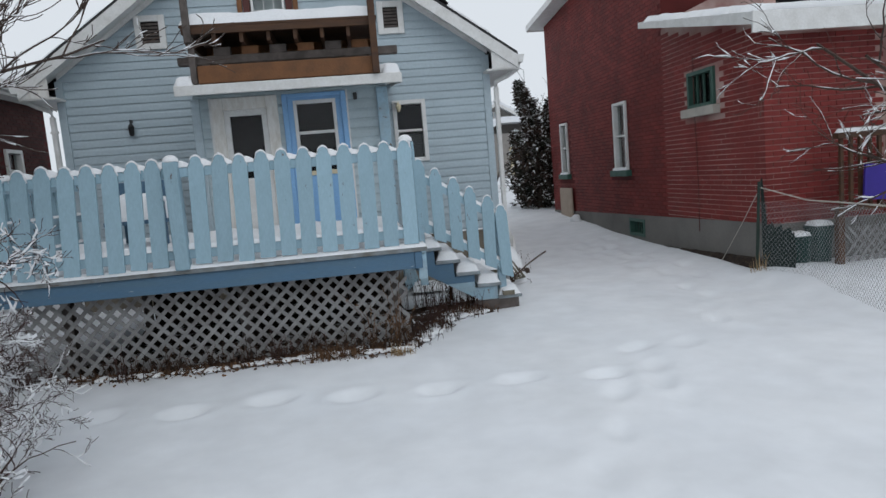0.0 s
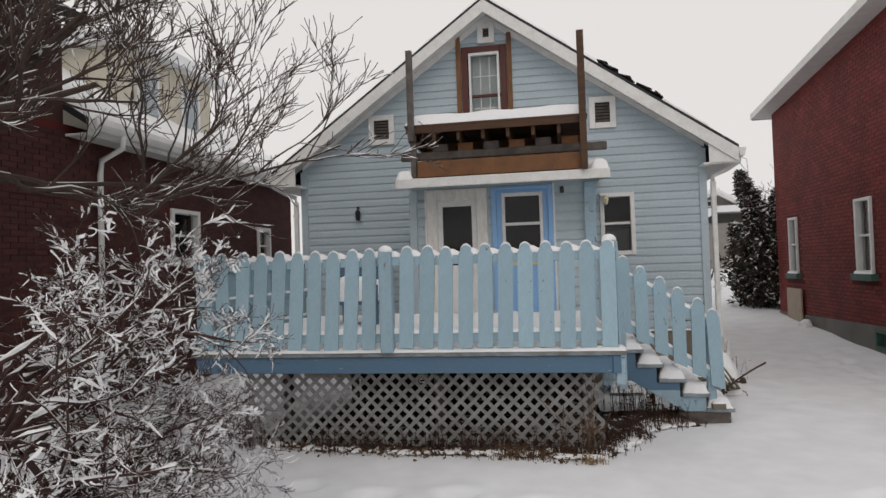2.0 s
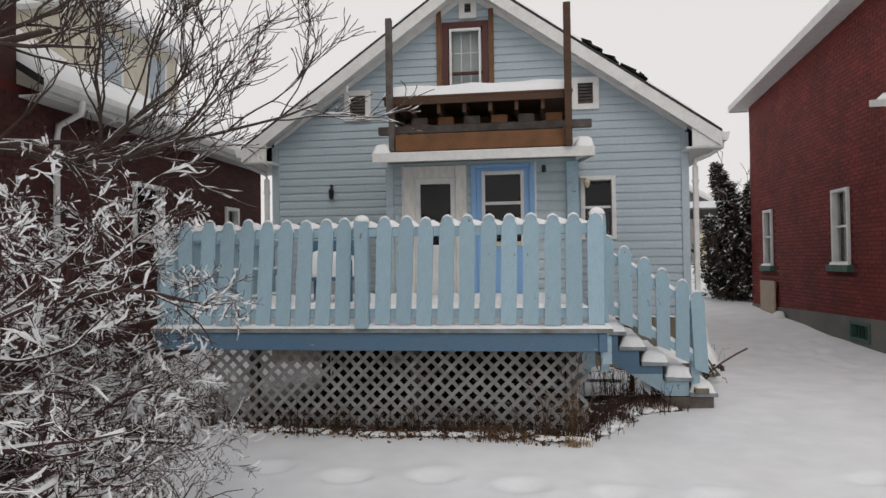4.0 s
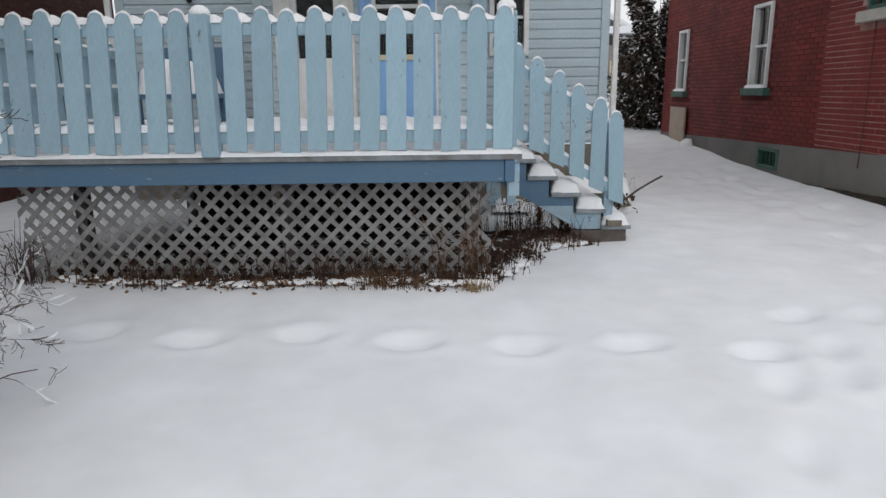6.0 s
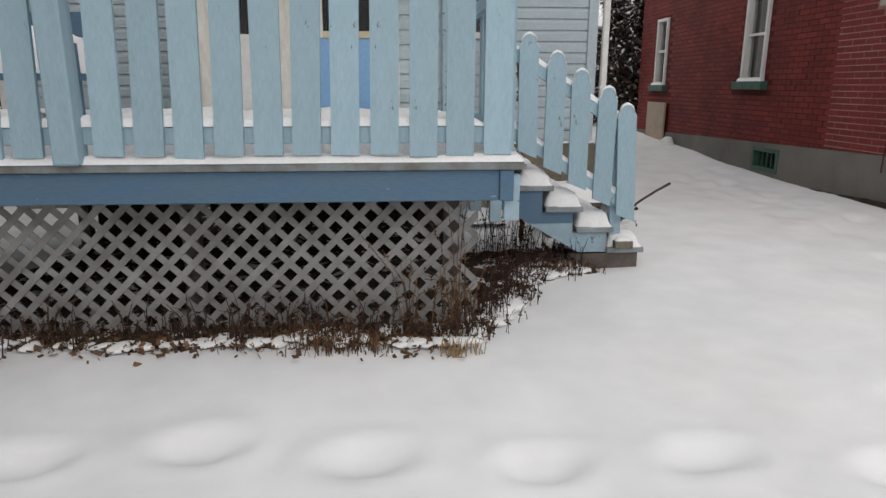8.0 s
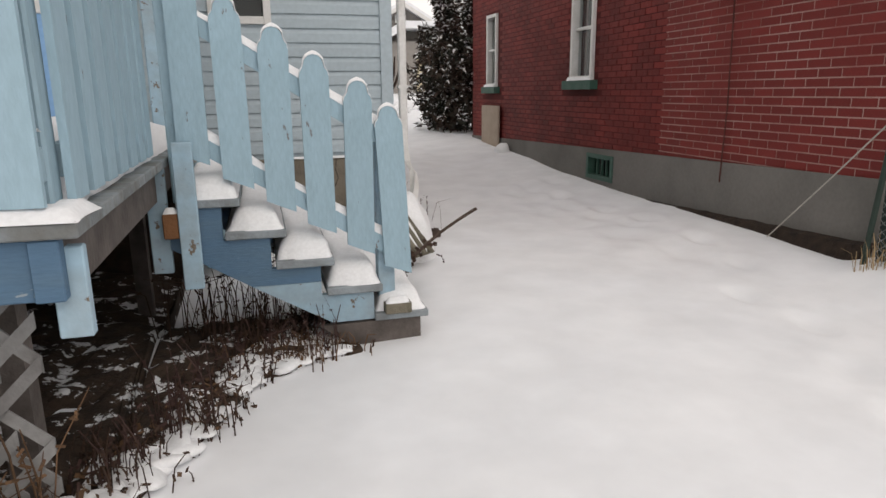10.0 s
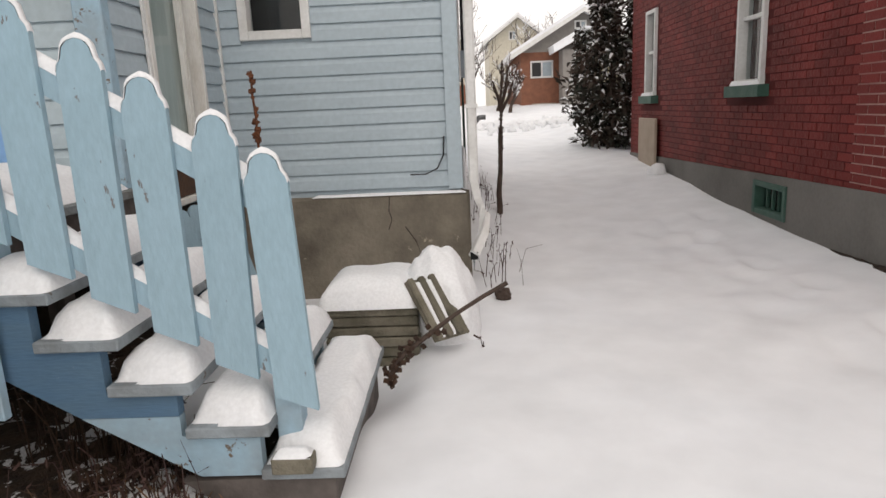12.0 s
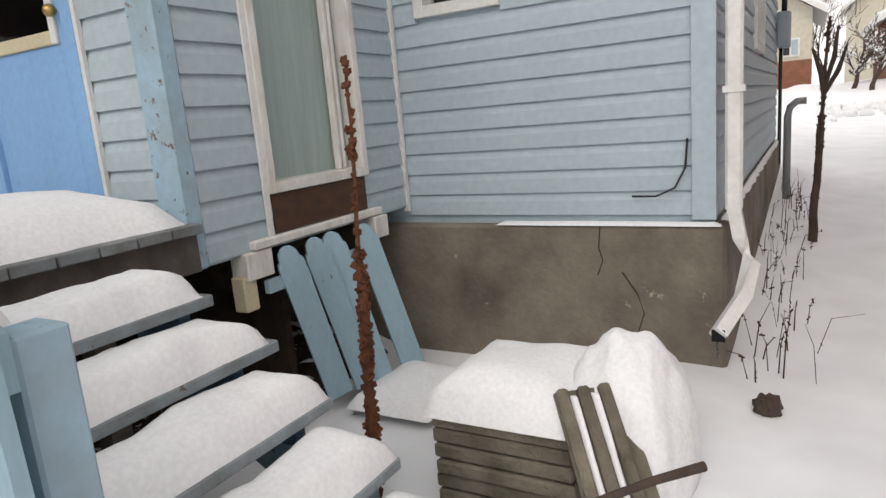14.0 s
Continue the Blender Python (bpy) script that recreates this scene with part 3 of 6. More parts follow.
vent(-3.23, -2.79, 4.04, 4.54)
vent(0.4, 0.81, 4.07, 4.57)
vent(-1.34, -1.06, 5.6, 5.93)
l = thing("wall_lantern", "small black wall lantern on blue siding", "lamp")
bm = bmesh.new()
tube(bm, [(-3.45, HY - 0.1, 2.78), (-3.45, HY - 0.1, 2.8), (-3.45, HY - 0.1, 2.92), (-3.45, HY - 0.1, 2.98)], [0.02, 0.04, 0.05, 0.01], 6)
part("lantern_body", bm, BLACK, l)
part("bracket", box(-3.46, -3.44, HY - 0.12, HY - 0.02, 2.98, 3.02), BLACK, l)

mt_ = thing("electric_meter", "grey meter box with a black conduit on siding", "meter")
part("meter_box", box(HX1 + 0.03, HX1 + 0.17, 16.75, 17.0, 1.95, 2.35, 0.015), GREYB, mt_)
bm = bmesh.new()
tube(bm, [(HX1 + 0.1, 16.87, 2.35), (HX1 + 0.1, 16.87, 3.7)], 0.03, 8)
part("conduit", bm, BLACK, mt_, "black conduit", True)
bm = bmesh.new()
tube(bm, [(HX1 + 0.07, 16.87, 1.95), (HX1 + 0.07, 16.87, 0.6)], 0.02, 8)
part("lower_conduit", bm, STEEL, mt_, "dark conduit", True)
vp = thing("vent_pipe", "grey plastic vent pipe with a bent top", "pipe")
bm = bmesh.new()
tube(bm, [(2.3, 15.35, 0.2), (2.3, 15.35, 1.22), (2.32, 15.35, 1.31), (2.38, 15.36, 1.36), (2.46, 15.36, 1.36)], 0.035, 10)
part("pipe", bm, GALV, vp, smooth=True)
lc = thing("loose_cable", "short loose black cable end on siding", "cable")
bm = bmesh.new()
tube(bm, [(1.72, HY - 0.05, 1.02), (1.84, HY - 0.06, 1.02), (1.93, HY - 0.05, 1.06), (1.98, HY - 0.04, 1.16), (1.99, HY - 0.04, 1.3)], 0.006, 5)
part("cable", bm, BLACK, lc)
snow("line of snow on the side foundation ledge", snow_pad(2.12, 2.17, HY + 0.1, HYB, 0.868, 0.03, 0.05, 4, 0.03))

# ---- enclosed porch ----
PX0, PX1, PY = -2.17, 0.33, 9.82
P_HOLES = [(-1.95, -1.1, 1.18, 3.04), (-1.04, -0.2, 1.18, 3.04)]
pw = thing("wall_porch_front", "faded pale blue siding porch wall", "wall", kind="structure")
for c in cells(PX0, PX1, 0.97, 3.1, P_HOLES):
    part("wall_core", box(c[0], c[1], PY, PY + 0.1, c[2], c[3]), SIDEP, pw)
lap_boards(pw, "y", PY, -1, PX0, PX1, 1.005, 3.1, 0.128, P_HOLES, SIDEP)
part("corner_post", box(PX1 - 0.12, PX1 + 0.03, PY - 0.09, PY - 0.002, 0.97, 3.05, 0.008), FENCED, pw, "worn blue corner post")
part("corner_post", box(PX0 - 0.03, PX0 + 0.08, PY - 0.05, PY - 0.002, 0.97, 3.05, 0.008), SIDE, pw)
ps = thing("wall_porch_side", "faded pale blue siding porch side wall", "wall", kind="structure")
S_HOLES = [(10.2, 10.98, 1.22, 2.85)]
for c in cells(PY + 0.1, HY - 0.03, 0.97, 3.3, S_HOLES):
    part("wall_core", box(PX1 - 0.1, PX1, c[0], c[1], c[2], c[3]), SIDEP, ps)
lap_boards(ps, "x", PX1, 1, PY, HY - 0.03, 0.985, 3.25, 0.128, S_HOLES, SIDE)
part("corner_strip", box(PX1 + 0.004, PX1 + 0.034, HY - 0.06, HY - 0.03, 0.95, 3.2), WHITE, ps)
part("corner_strip", box(PX1 + 0.025, PX1 + 0.04, 10.17, 10.198, 1.0, 2.9), WHITE, ps)
tagged(part("wall_porch_west", box(PX0, PX0 + 0.1, PY + 0.1, HY - 0.03, 0.97, 3.2), SIDEP), "pale blue porch side wall", "wall", kind="structure")
tagged(part("floor_porch", box(PX0 + 0.1, PX1 - 0.1, PY + 0.1, HY - 0.03, 0.95, 1.1), DARK), "porch floor, indoor dimness put into its near-black colour", "floor", kind="structure")
# added panel hides the lit house wall, so the door glass looks dark
tagged(part("porch_dim_panel", box(PX0 + 0.1, PX1 - 0.11, 10.35, 10.38, 1.1, 3.1), DARK), "added near-black panel standing in for the dim porch inside", "wall", kind="structure")
win = window("window_3", "x", PX1, 1, 10.2, 10.98, 1.22, 2.85, TRIM, "tall weathered white porch window with pale blind", 0.05, (), (10.82, 10.86))
part("lower_board", box(PX1 - 0.05, PX1 + 0.03, 10.22, 10.95, 1.035, 1.215), WOODB, win, "exposed brown rotten board")
part("broken_sill", box(PX1 - 0.02, PX1 + 0.06, 10.05, 11.05, 0.99, 1.03, 0.006), TRIM, win, "broken white sill board")
part("joist_end", box(PX1 - 0.06, PX1 + 0.05, 10.0, 10.16, 0.86, 0.985, 0.006), TRIM, win)
part("joist_end", box(PX1 - 0.06, PX1 + 0.07, 10.95, 11.08, 0.86, 0.985, 0.006), TRIM, win)
part("yellow_block", box(PX1 - 0.05, PX1 + 0.03, 9.98, 10.06, 0.72, 0.88, 0.006), CREAM, win, "yellowed timber stub")
tagged(part("pale_blind", box(PX1 - 0.098, PX1 - 0.085, 10.2, 10.98, 1.2, 2.9), CURT), "pale green blind filling the porch window", "blind")
# doors
d = thing("door_1", "weathered white storm door with dark glass", "door", kind="structure")
for b in ((-1.95, -1.8, 1.18, 3.04), (-1.25, -1.1, 1.18, 3.04), (-1.8, -1.25, 2.88, 3.04)):
    part("door_frame", box(b[0], b[1], PY - 0.05, PY + 0.06, b[2], b[3], 0.006), TRIM, d)
for b in ((-1.8, -1.73, 1.2, 2.88), (-1.32, -1.25, 1.2, 2.88), (-1.73, -1.32, 2.8, 2.88), (-1.73, -1.32, 1.2, 1.98)):
    part("door_panel", box(b[0], b[1], PY - 0.03, PY + 0.02, b[2], b[3], 0.005), WHITE, d)
g = part("pane", outer_face(box(-1.73, -1.32, PY - 0.005, PY, 1.98, 2.8), Vector((0, -1, 0))), GLASS, d)
g.visible_shadow = False
d = thing("door_2", "bright blue panel door with a white sash window", "door", kind="structure")
for b in ((-1.04, -0.97, 1.18, 3.04), (-0.27, -0.2, 1.18, 3.04), (-0.97, -0.27, 2.99, 3.04)):
    part("door_frame", box(b[0], b[1], PY - 0.05, PY + 0.06, b[2], b[3], 0.006), DOORB, d)
for b in ((-0.97, -0.9, 1.2, 2.99), (-0.34, -0.27, 1.2, 2.99), (-0.9, -0.34, 2.95, 2.99), (-0.9, -0.34, 1.2, 1.95)):
    part("door_panel", box(b[0], b[1], PY - 0.02, PY + 0.03, b[2], b[3], 0.003), DOORB, d)
for b in ((-0.9, -0.855, 1.95, 2.95), (-0.385, -0.34, 1.95, 2.95), (-0.855, -0.385, 2.9, 2.95), (-0.855, -0.385, 1.95, 2.01), (-0.855, -0.385, 2.5, 2.54)):
    part("sash", box(b[0], b[1], PY - 0.035, PY + 0.01, b[2], b[3], 0.004), CREAM if b[3] == 2.01 else WHITE, d)
for z0, z1 in ((2.01, 2.5), (2.54, 2.9)):
    g = part("pane", outer_face(box(-0.855, -0.385, PY - 0.01, PY - 0.005, z0, z1), Vector((0, -1, 0))), GLASS, d)
    g.visible_shadow = False
bm = bmesh.new()
bmesh.ops.create_uvsphere(bm, u_segments=10, v_segments=6, radius=0.028, matrix=Matrix.Translation((-0.31, PY - 0.06, 2.08)))
part("door_knob", bm, mat("brass", (0.6, 0.4, 0.15), 0.35, metal=0.9), d, "round brass knob", True)
part("door_sill", box(-1.04, -0.2, PY - 0.14, PY + 0.06, 1.175, 1.2), TRIM, d)
part("trim_strip", box(-0.2, -0.175, PY - 0.04, PY - 0.02, 1.1, 3.05), WHITE, d)
part("trim_strip", box(-1.98, -1.95, PY - 0.04, PY - 0.02, 1.1, 3.05), WHITE, d)
fx = thing("porch_light", "small black porch light", "lamp")
part("light_body", box(-0.1, -0.05, PY - 0.09, PY - 0.02, 2.91, 3.0, 0.01), BLACK, fx)
b = thing("hanging_chime", "small yellowed hanging wind chime", "ornament")
bm = bmesh.new()
tube(bm, [(0.6, HY - 0.16, 3.0), (0.6, HY - 0.16, 2.93), (0.6, HY - 0.16, 2.85)], [0.01, 0.05, 0.02], 7)
part("chime_body", bm, CREAM, b)
part("chime_arm", box(0.5, 0.61, HY - 0.17, HY - 0.03, 2.99, 3.0), TRIM, b)
# porch roof
pr = thing("roof_porch", "low white-edged porch roof", "roof", kind="structure")
part("fascia", box(-2.21, 0.51, 9.06, 9.09, 3.0, 3.12, 0.006), WHITE, pr)
part("roof_deck", prism([(9.09, 3.12), (HY - 0.03, 3.38), (HY - 0.03, 3.3), (9.09, 3.02)], "x", -2.2, 0.5), TRIM, pr)
part("fascia", prism([(9.09, 3.0), (9.09, 3.12), (HY - 0.03, 3.38), (HY - 0.03, 3.26)], "x", 0.5, 0.52), WHITE, pr)
snow("thick snow on the porch roof edge", snow_pad(-2.2, 0.51, 9.2, HY - 0.05, 3.12, 0.13, 0.06, 5, 0.1, 0.3, 0, lambda x, y: (y - 9.07) * 0.11))
for xa, xb in ((-2.2, -1.98), (0.29, 0.51)):
    snow("snow at the corner of the porch roof", snow_pad(xa, xb, 9.07, 9.3, 3.12, 0.13, 0.03, xa, 0.08, 0.2))

# added panel: near-black colour stands in for the shaded void under the porch
tagged(part("porch_shade_panel", box(PX0 + 0.05, 0.26, 10.3, 10.34, 0.05, 0.94), SOIL_SHADE), "added dark panel standing in for shade under the porch", "skirting", kind="structure")

# ---- unfinished balcony on the porch roof ----
bal = thing("balcony", "unfinished brown timber balcony frame on the porch roof", "balcony")
part("beam", box(-1.92, 0.25, 9.1, 9.18, 3.135, 3.345, 0.008), WOODL, bal, "reddish brown lower beam")
part("beam", box(-2.19, 0.51, 9.33, 9.42, 3.4, 3.5, 0.008), WOODG, bal, "grey weathered cross beam")
part("rim_joist", box(-2.05, 0.25, 9.08, 9.12, 3.71, 3.79, 0.004), WOODB, bal)
for i in range(8):
    x = -2.03 + i * 0.32
    part("joist", box(x, x + 0.045, 9.12, HY - 0.03, 3.6, 3.76, 0.004), WOODB, bal)
    if i < 7:
        part("blocking", box(x + 0.047, x + 0.318, 10.1, 10.14, 3.6, 3.75), WOODL, bal)
for j in range(16):
    y = 9.08 + j * 0.145
    part("deck_board", box(-2.07, 0.27, y, y + 0.138, 3.792, 3.82), WOODB, bal)
for x in (-1.9, 0.16):
    part("stub_post", box(x, x + 0.09, 9.32, 9.41, 3.2, 3.4), WOODG, bal)
for i in range(6):
    x = -1.75 + i * 0.34
    part("cut_block", box(x, x + 0.2, 9.34, 9.43, 3.502, 3.598), WOODL if i % 2 else WOODG, bal)
for x, z0, z1, w_ in ((-1.97, 3.6, 4.78, 0.075), (0.21, 3.12, 4.84, 0.085)):
    part("post", box(x - w_ / 2, x + w_ / 2, 8.99, 9.075, z0, z1, 0.005), WOODG if x < 0 else WOODB, bal)
part("post", box(-2.0, -1.93, 9.1, 9.17, 3.14, 3.71), WOODG, bal)
snow("deep even slab of snow on the balcony", snow_pad(-2.07, 0.27, 9.1, HY - 0.05, 3.82, 0.15, 0.06, 8, 0.09, 0.15))

# ---- deck ----
DX0, DX1, DY, DYB, DZ = -3.8, 0.43, 6.82, 9.76, 1.17
deck = thing("deck", "raised timber deck painted blue, snow covered", "deck", kind="structure")
for j in range(20):
    y = DY + j * 0.147
    part("deck_board", box(DX0, DX1, y, min(y + 0.14, DYB), DZ - 0.04, DZ, 0.004), DECKB, deck)
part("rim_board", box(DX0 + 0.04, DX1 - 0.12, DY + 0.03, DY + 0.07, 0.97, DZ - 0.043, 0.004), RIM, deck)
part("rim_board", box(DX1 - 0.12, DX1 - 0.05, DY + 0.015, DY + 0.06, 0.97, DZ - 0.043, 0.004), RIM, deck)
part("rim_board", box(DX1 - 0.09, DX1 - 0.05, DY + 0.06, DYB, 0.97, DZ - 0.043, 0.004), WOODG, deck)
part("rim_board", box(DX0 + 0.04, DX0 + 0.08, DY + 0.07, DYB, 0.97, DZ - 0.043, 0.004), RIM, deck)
for j in range(9):
    x = DX0 + 0.3 + j * 0.45
    part("joist", box(x, x + 0.04, DY + 0.07, DYB, 0.97, DZ - 0.043), WOODG, deck)
for x in (-3.0, -1.4, 0.05):
    for y in (7.2, 9.4):
        part("support_post", box(x, x + 0.09, y, y + 0.09, 0.0, 0.97), WOODG, deck)
part("drop_board", box(0.34, 0.42, 6.88, 6.92, 0.86, 1.1, 0.004), FENCED, deck)
snow("soft snow lying over the deck boards", snow_pad(DX0 + 0.05, DX1 - 0.06, DY + 0.3, DYB - 0.05, DZ, 0.17, 0.07, 11, 0.35, 0.25))
snow("thin snow along the deck edge", snow_pad(DX0, DX1 + 0.01, DY - 0.005, DY + 0.2, DZ, 0.03, 0.03, 12, 0.04, 0.5))

# added panel: paints the shade seen through the lattice holes
tagged(part("deck_shade_panel", box(-2.95, PX0 + 0.05, 9.66, 9.7, 0.02, 0.96), SOIL_SHADE), "added dark panel standing in for shade behind the deck lattice", "skirting", kind="structure")

# lattice skirt: strips in two layers
lat = thing("lattice_skirt", "grey weathered diamond lattice under the deck", "lattice", kind="structure")
LX0, LX1, LY, LZ0, LZ1 = -3.38, 0.12, 7.06, 0.24, 0.99


def strip(c, sign, y, LX0=LX0, LX1=LX1, h=0.0255):
    """A lattice strip along z = sign * x + c, cut to the panel."""
    pts = []
    for x in (LX0, LX1):
        pts.append((x, sign * x + c))
    za, zb = pts[0][1], pts[1][1]
    xs = sorted(x for x in (LX0, LX1, (LZ0 - c) * sign, (LZ1 - c) * sign) if LX0 - 1e-6 <= x <= LX1 + 1e-6 and LZ0 - 1e-6 <= sign * x + c <= LZ1 + 1e-6)
    if len(xs) < 2 or xs[-1] - xs[0] < 0.03:
        return
    a, b = xs[0], xs[-1]
    part("lattice_strip", prism([(a, sign * a + c - h), (b, sign * b + c - h), (b, sign * b + c + h), (a, sign * a + c + h)], "y", y, y + 0.007), LATT, lat)


rag = random.Random(3)
for k in range(35):
    strip(LZ0 - LX1 + k * 0.128, 1, LY, LX0 + rag.uniform(0, 0.08), LX1 + rag.choice((0, 0.02, 0.11)))
    strip(LZ0 + LX0 + k * 0.128, -1, LY + 0.008, LX0 + rag.uniform(0, 0.08), LX1 + rag.choice((0, 0.02, 0.11)))


# picket fences
def picket_mesh(width, height, slant=0.0, thick=0.022):
    w = width / 2
    top = [(-w, height - 0.1), (-w + 0.005, height - 0.075), (-w + 0.018, height - 0.062)]
    for k in range(7):
        a = math.pi - math.pi * k / 6
        top.append((0.048 * math.cos(a), height - 0.052 + 0.052 * math.sin(a)))
    top += [(w - 0.018, height - 0.062), (w - 0.005, height - 0.075), (w, height - 0.1)]
    out = [(-w, slant * width), *top, (w, 0)]
    return mesh_of(prism(out, "y", -thick / 2, thick / 2), "picket", FENCE)


def cap_mesh(width):
    """The small cap of snow on a picket's round top."""
    bm = bmesh.new()
    rings = []
    line = [(-0.071, -0.048), (-0.066, -0.026), (-0.054, -0.008)] + [(0.05 * math.cos(math.pi - math.pi * k / 8), 0.008 + 0.046 * math.sin(math.pi * k / 8)) for k in range(1, 8)] + [(0.054, -0.008), (0.066, -0.026), (0.071, -0.048)]
    for k, (x, z) in enumerate(line):
        t = 0.002 + 0.013 * math.sin(math.pi * k / 12) ** 1.5 + 0.002 * math.sin(k * 2.3)
        ox = x * (1 + t * 2)
        rings.append([bm.verts.new((x, -0.0135, z - 0.002)), bm.verts.new((ox, -0.0135, z + t * 0.7)), bm.verts.new((ox, 0.0, z + t)), bm.verts.new((ox, 0.016, z + t * 0.7)), bm.verts.new((x, 0.017, z - 0.006))])
    for r, s in zip(rings, rings[1:]):
        for i in range(4):
            bm.faces.new((r[i], s[i], s[i + 1], r[i + 1]))
    return mesh_of(bm, "snow_cap", SNOWF, True)


PICK, CAP = picket_mesh(0.137, 0.955), cap_mesh(0.137)


def picket(fence, m, mesh=PICK, height=0.955, cap=True):
    p = part("picket", mesh, FENCE, fence)
    p.matrix_basis = m
    if cap:
        c = part("snow_cap", CAP, SNOWF, p)
        c.location = (0, 0, height - 0.052)
    return p


def rail_snow(fence, x0, x1, y, z, h=0.035):
    bm = bmesh.new()
    n = int((x1 - x0) / 0.03)
    prev = None
    for i in range(n + 1):
        x = x0 + (x1 - x0) * i / n
        k = h * (0.75 + 0.5 * noise.noise((x * 7, y, z)) + 0.25 * math.sin((x - 0.116) / 0.184 * 2 * math.pi))
        ring = [bm.verts.new((x, y - 0.03, z)), bm.verts.new((x, y - 0.024, z + k * 0.8)), bm.verts.new((x, y, z + k)), bm.verts.new((x, y + 0.03, z + k * 0.7)), bm.verts.new((x, y + 0.034, z))]
        if prev:
            for a in range(4):
                bm.faces.new((prev[a], ring[a], ring[a + 1], prev[a + 1]))
        prev = ring
    return part("rail_snow", bm, SNOWF, fence, "ridge of snow on the rail", True)


def post(fence, x, y, z0, z1, material=FENCE, capped=True, w=0.09):
    p = part("post", box(x - w / 2, x + w / 2, y - w / 2, y + w / 2, z0, z1, 0.008), material, fence)
    if capped:
        bm = bmesh.new()
        bmesh.ops.create_uvsphere(bm, u_segments=14, v_segments=8, radius=0.07, matrix=Matrix.Translation((x, y, z1)) @ Matrix.Diagonal((1, 1, 0.85, 1)))
        for v in bm.verts:
            v.co.z = max(v.co.z, z1 - 0.005)
        part("post_snow", bm, SNOWF, fence, "round cap of snow", True)


fence = thing("picket_fence_front", "pale blue painted picket fence along the deck", "fence", kind="structure")
for i in range(22):
    x = 0.29 if i == 0 else 0.11 - 0.188 * (i - 1)
    if i == 11:
        continue
    picket(fence, pose(x + random.uniform(-0.006, 0.006), DY + 0.03, 1.2 + random.uniform(-0.01, 0.01), 0, 0.3 + 0.2 * i * (i < 20) + random.uniform(-0.7, 0.7), 0))
for z in (1.26, 1.99):
    part("rail", box(DX0 + 0.02, 0.36, DY + 0.043, DY + 0.083, z, z + 0.085, 0.004), FENCE, fence)
    rail_snow(fence, DX0 + 0.02, 0.36, DY + 0.065, z + 0.085, 0.06 if z > 1.5 else 0.05)
post(fence, 0.32, DY + 0.13, DZ, 2.16)
post(fence, -1.76, DY + 0.02, DZ, 2.13, w=0.12)
post(fence, DX0 + 0.06, DY + 0.13, DZ, 2.1, capped=False)
side = thing("picket_fence_left", "pale blue picket fence with snowy rails", "fence", kind="structure")
for i in range(15):
    picket(side, pose(DX0 + 0.04, DY + 0.22 + 0.185 * i, 1.2, 0, random.uniform(-1, 1), 90), cap=i % 2 == 0)
for z in (1.26, 1.6, 1.99):
    part("rail", box(DX0 + 0.055, DX0 + 0.095, DY + 0.15, DYB, z, z + 0.085), FENCED, side)
    tagged(part("rail_snow", snow_pad(DX0 + 0.055, DX0 + 0.1, DY + 0.15, DYB, z + 0.085, 0.035, 0.03, z, 0.03), SNOWF, side, smooth=True), "ridge of snow on the rail")
side = thing("picket_fence_right", "short pale blue picket fence beside the stairs", "fence", kind="structure")
for i in range(7):
    picket(side, pose(DX1 - 0.04, DY + 0.22 + 0.2 * i, 1.2, 0, 0, 90), cap=False)
for z in (1.26, 1.99):
    part("rail", box(DX1 - 0.095, DX1 - 0.055, DY + 0.18, 8.4, z, z + 0.085), FENCE, side)

# ---- stairs ----
SY0, SY1 = 8.43, 9.52
TREADS = [(0.46, 0.935), (0.67, 0.77), (0.9, 0.608), (1.145, 0.447), (1.39, 0.285)]
SN = SY0 - 0.065
st = thing("deck_stairs", "worn blue timber stairs under thick snow", "stairs", kind="structure")


def tread_snow(x0, x1, y0, y1, z, seed):
    """A thin ragged sheet of snow with a round pillow on it, bare at the worn near corner."""
    nx, ny = 14, 44
    bm, grid = bmesh.new(), []
    for i in range(nx + 1):
        row = []
        for j in range(ny + 1):
            u, v = i / nx, j / ny
            x, y = x0 + (x1 - x0) * u, y0 + (y1 - y0) * v
            ragged = 0.03 * noise.noise((y * 9, seed, 0.5))
            dx = min(u, 1 - u) * (x1 - x0)
            near, far = (y - y0) - 0.05 * (1 - u) ** 2 - 0.02 * noise.noise((x * 5, seed, 2)), y1 - y
            thin = 0.022 * smooth01(min(dx, near, far) / 0.012)
            d = max(0.0, min((dx - 0.018 - ragged * 0.7) / 0.06, (near - 0.02) / 0.15, (far - 0.015) / 0.12))
            e = math.sqrt(max(0.0, 1 - (1 - min(1.0, d)) ** 2))
            h = 0.09 * e * (1 + 0.22 * noise.noise((x * 4 + seed, y * 4, seed)) + 0.06 * noise.noise((x * 19, y * 19, seed)))
            row.append(bm.verts.new((x, y, z - 0.004 + thin + h)))
        grid.append(row)
    for i in range(nx):
        for j in range(ny):
            bm.faces.new((grid[i][j], grid[i + 1][j], grid[i + 1][j + 1], grid[i][j + 1]))
    low = bmesh.ops.extrude_edge_only(bm, edges=[e for e in bm.edges if e.is_boundary])
    for v in low["geom"]:
        if isinstance(v, bmesh.types.BMVert):
            v.co.z = z - 0.005
    return bm


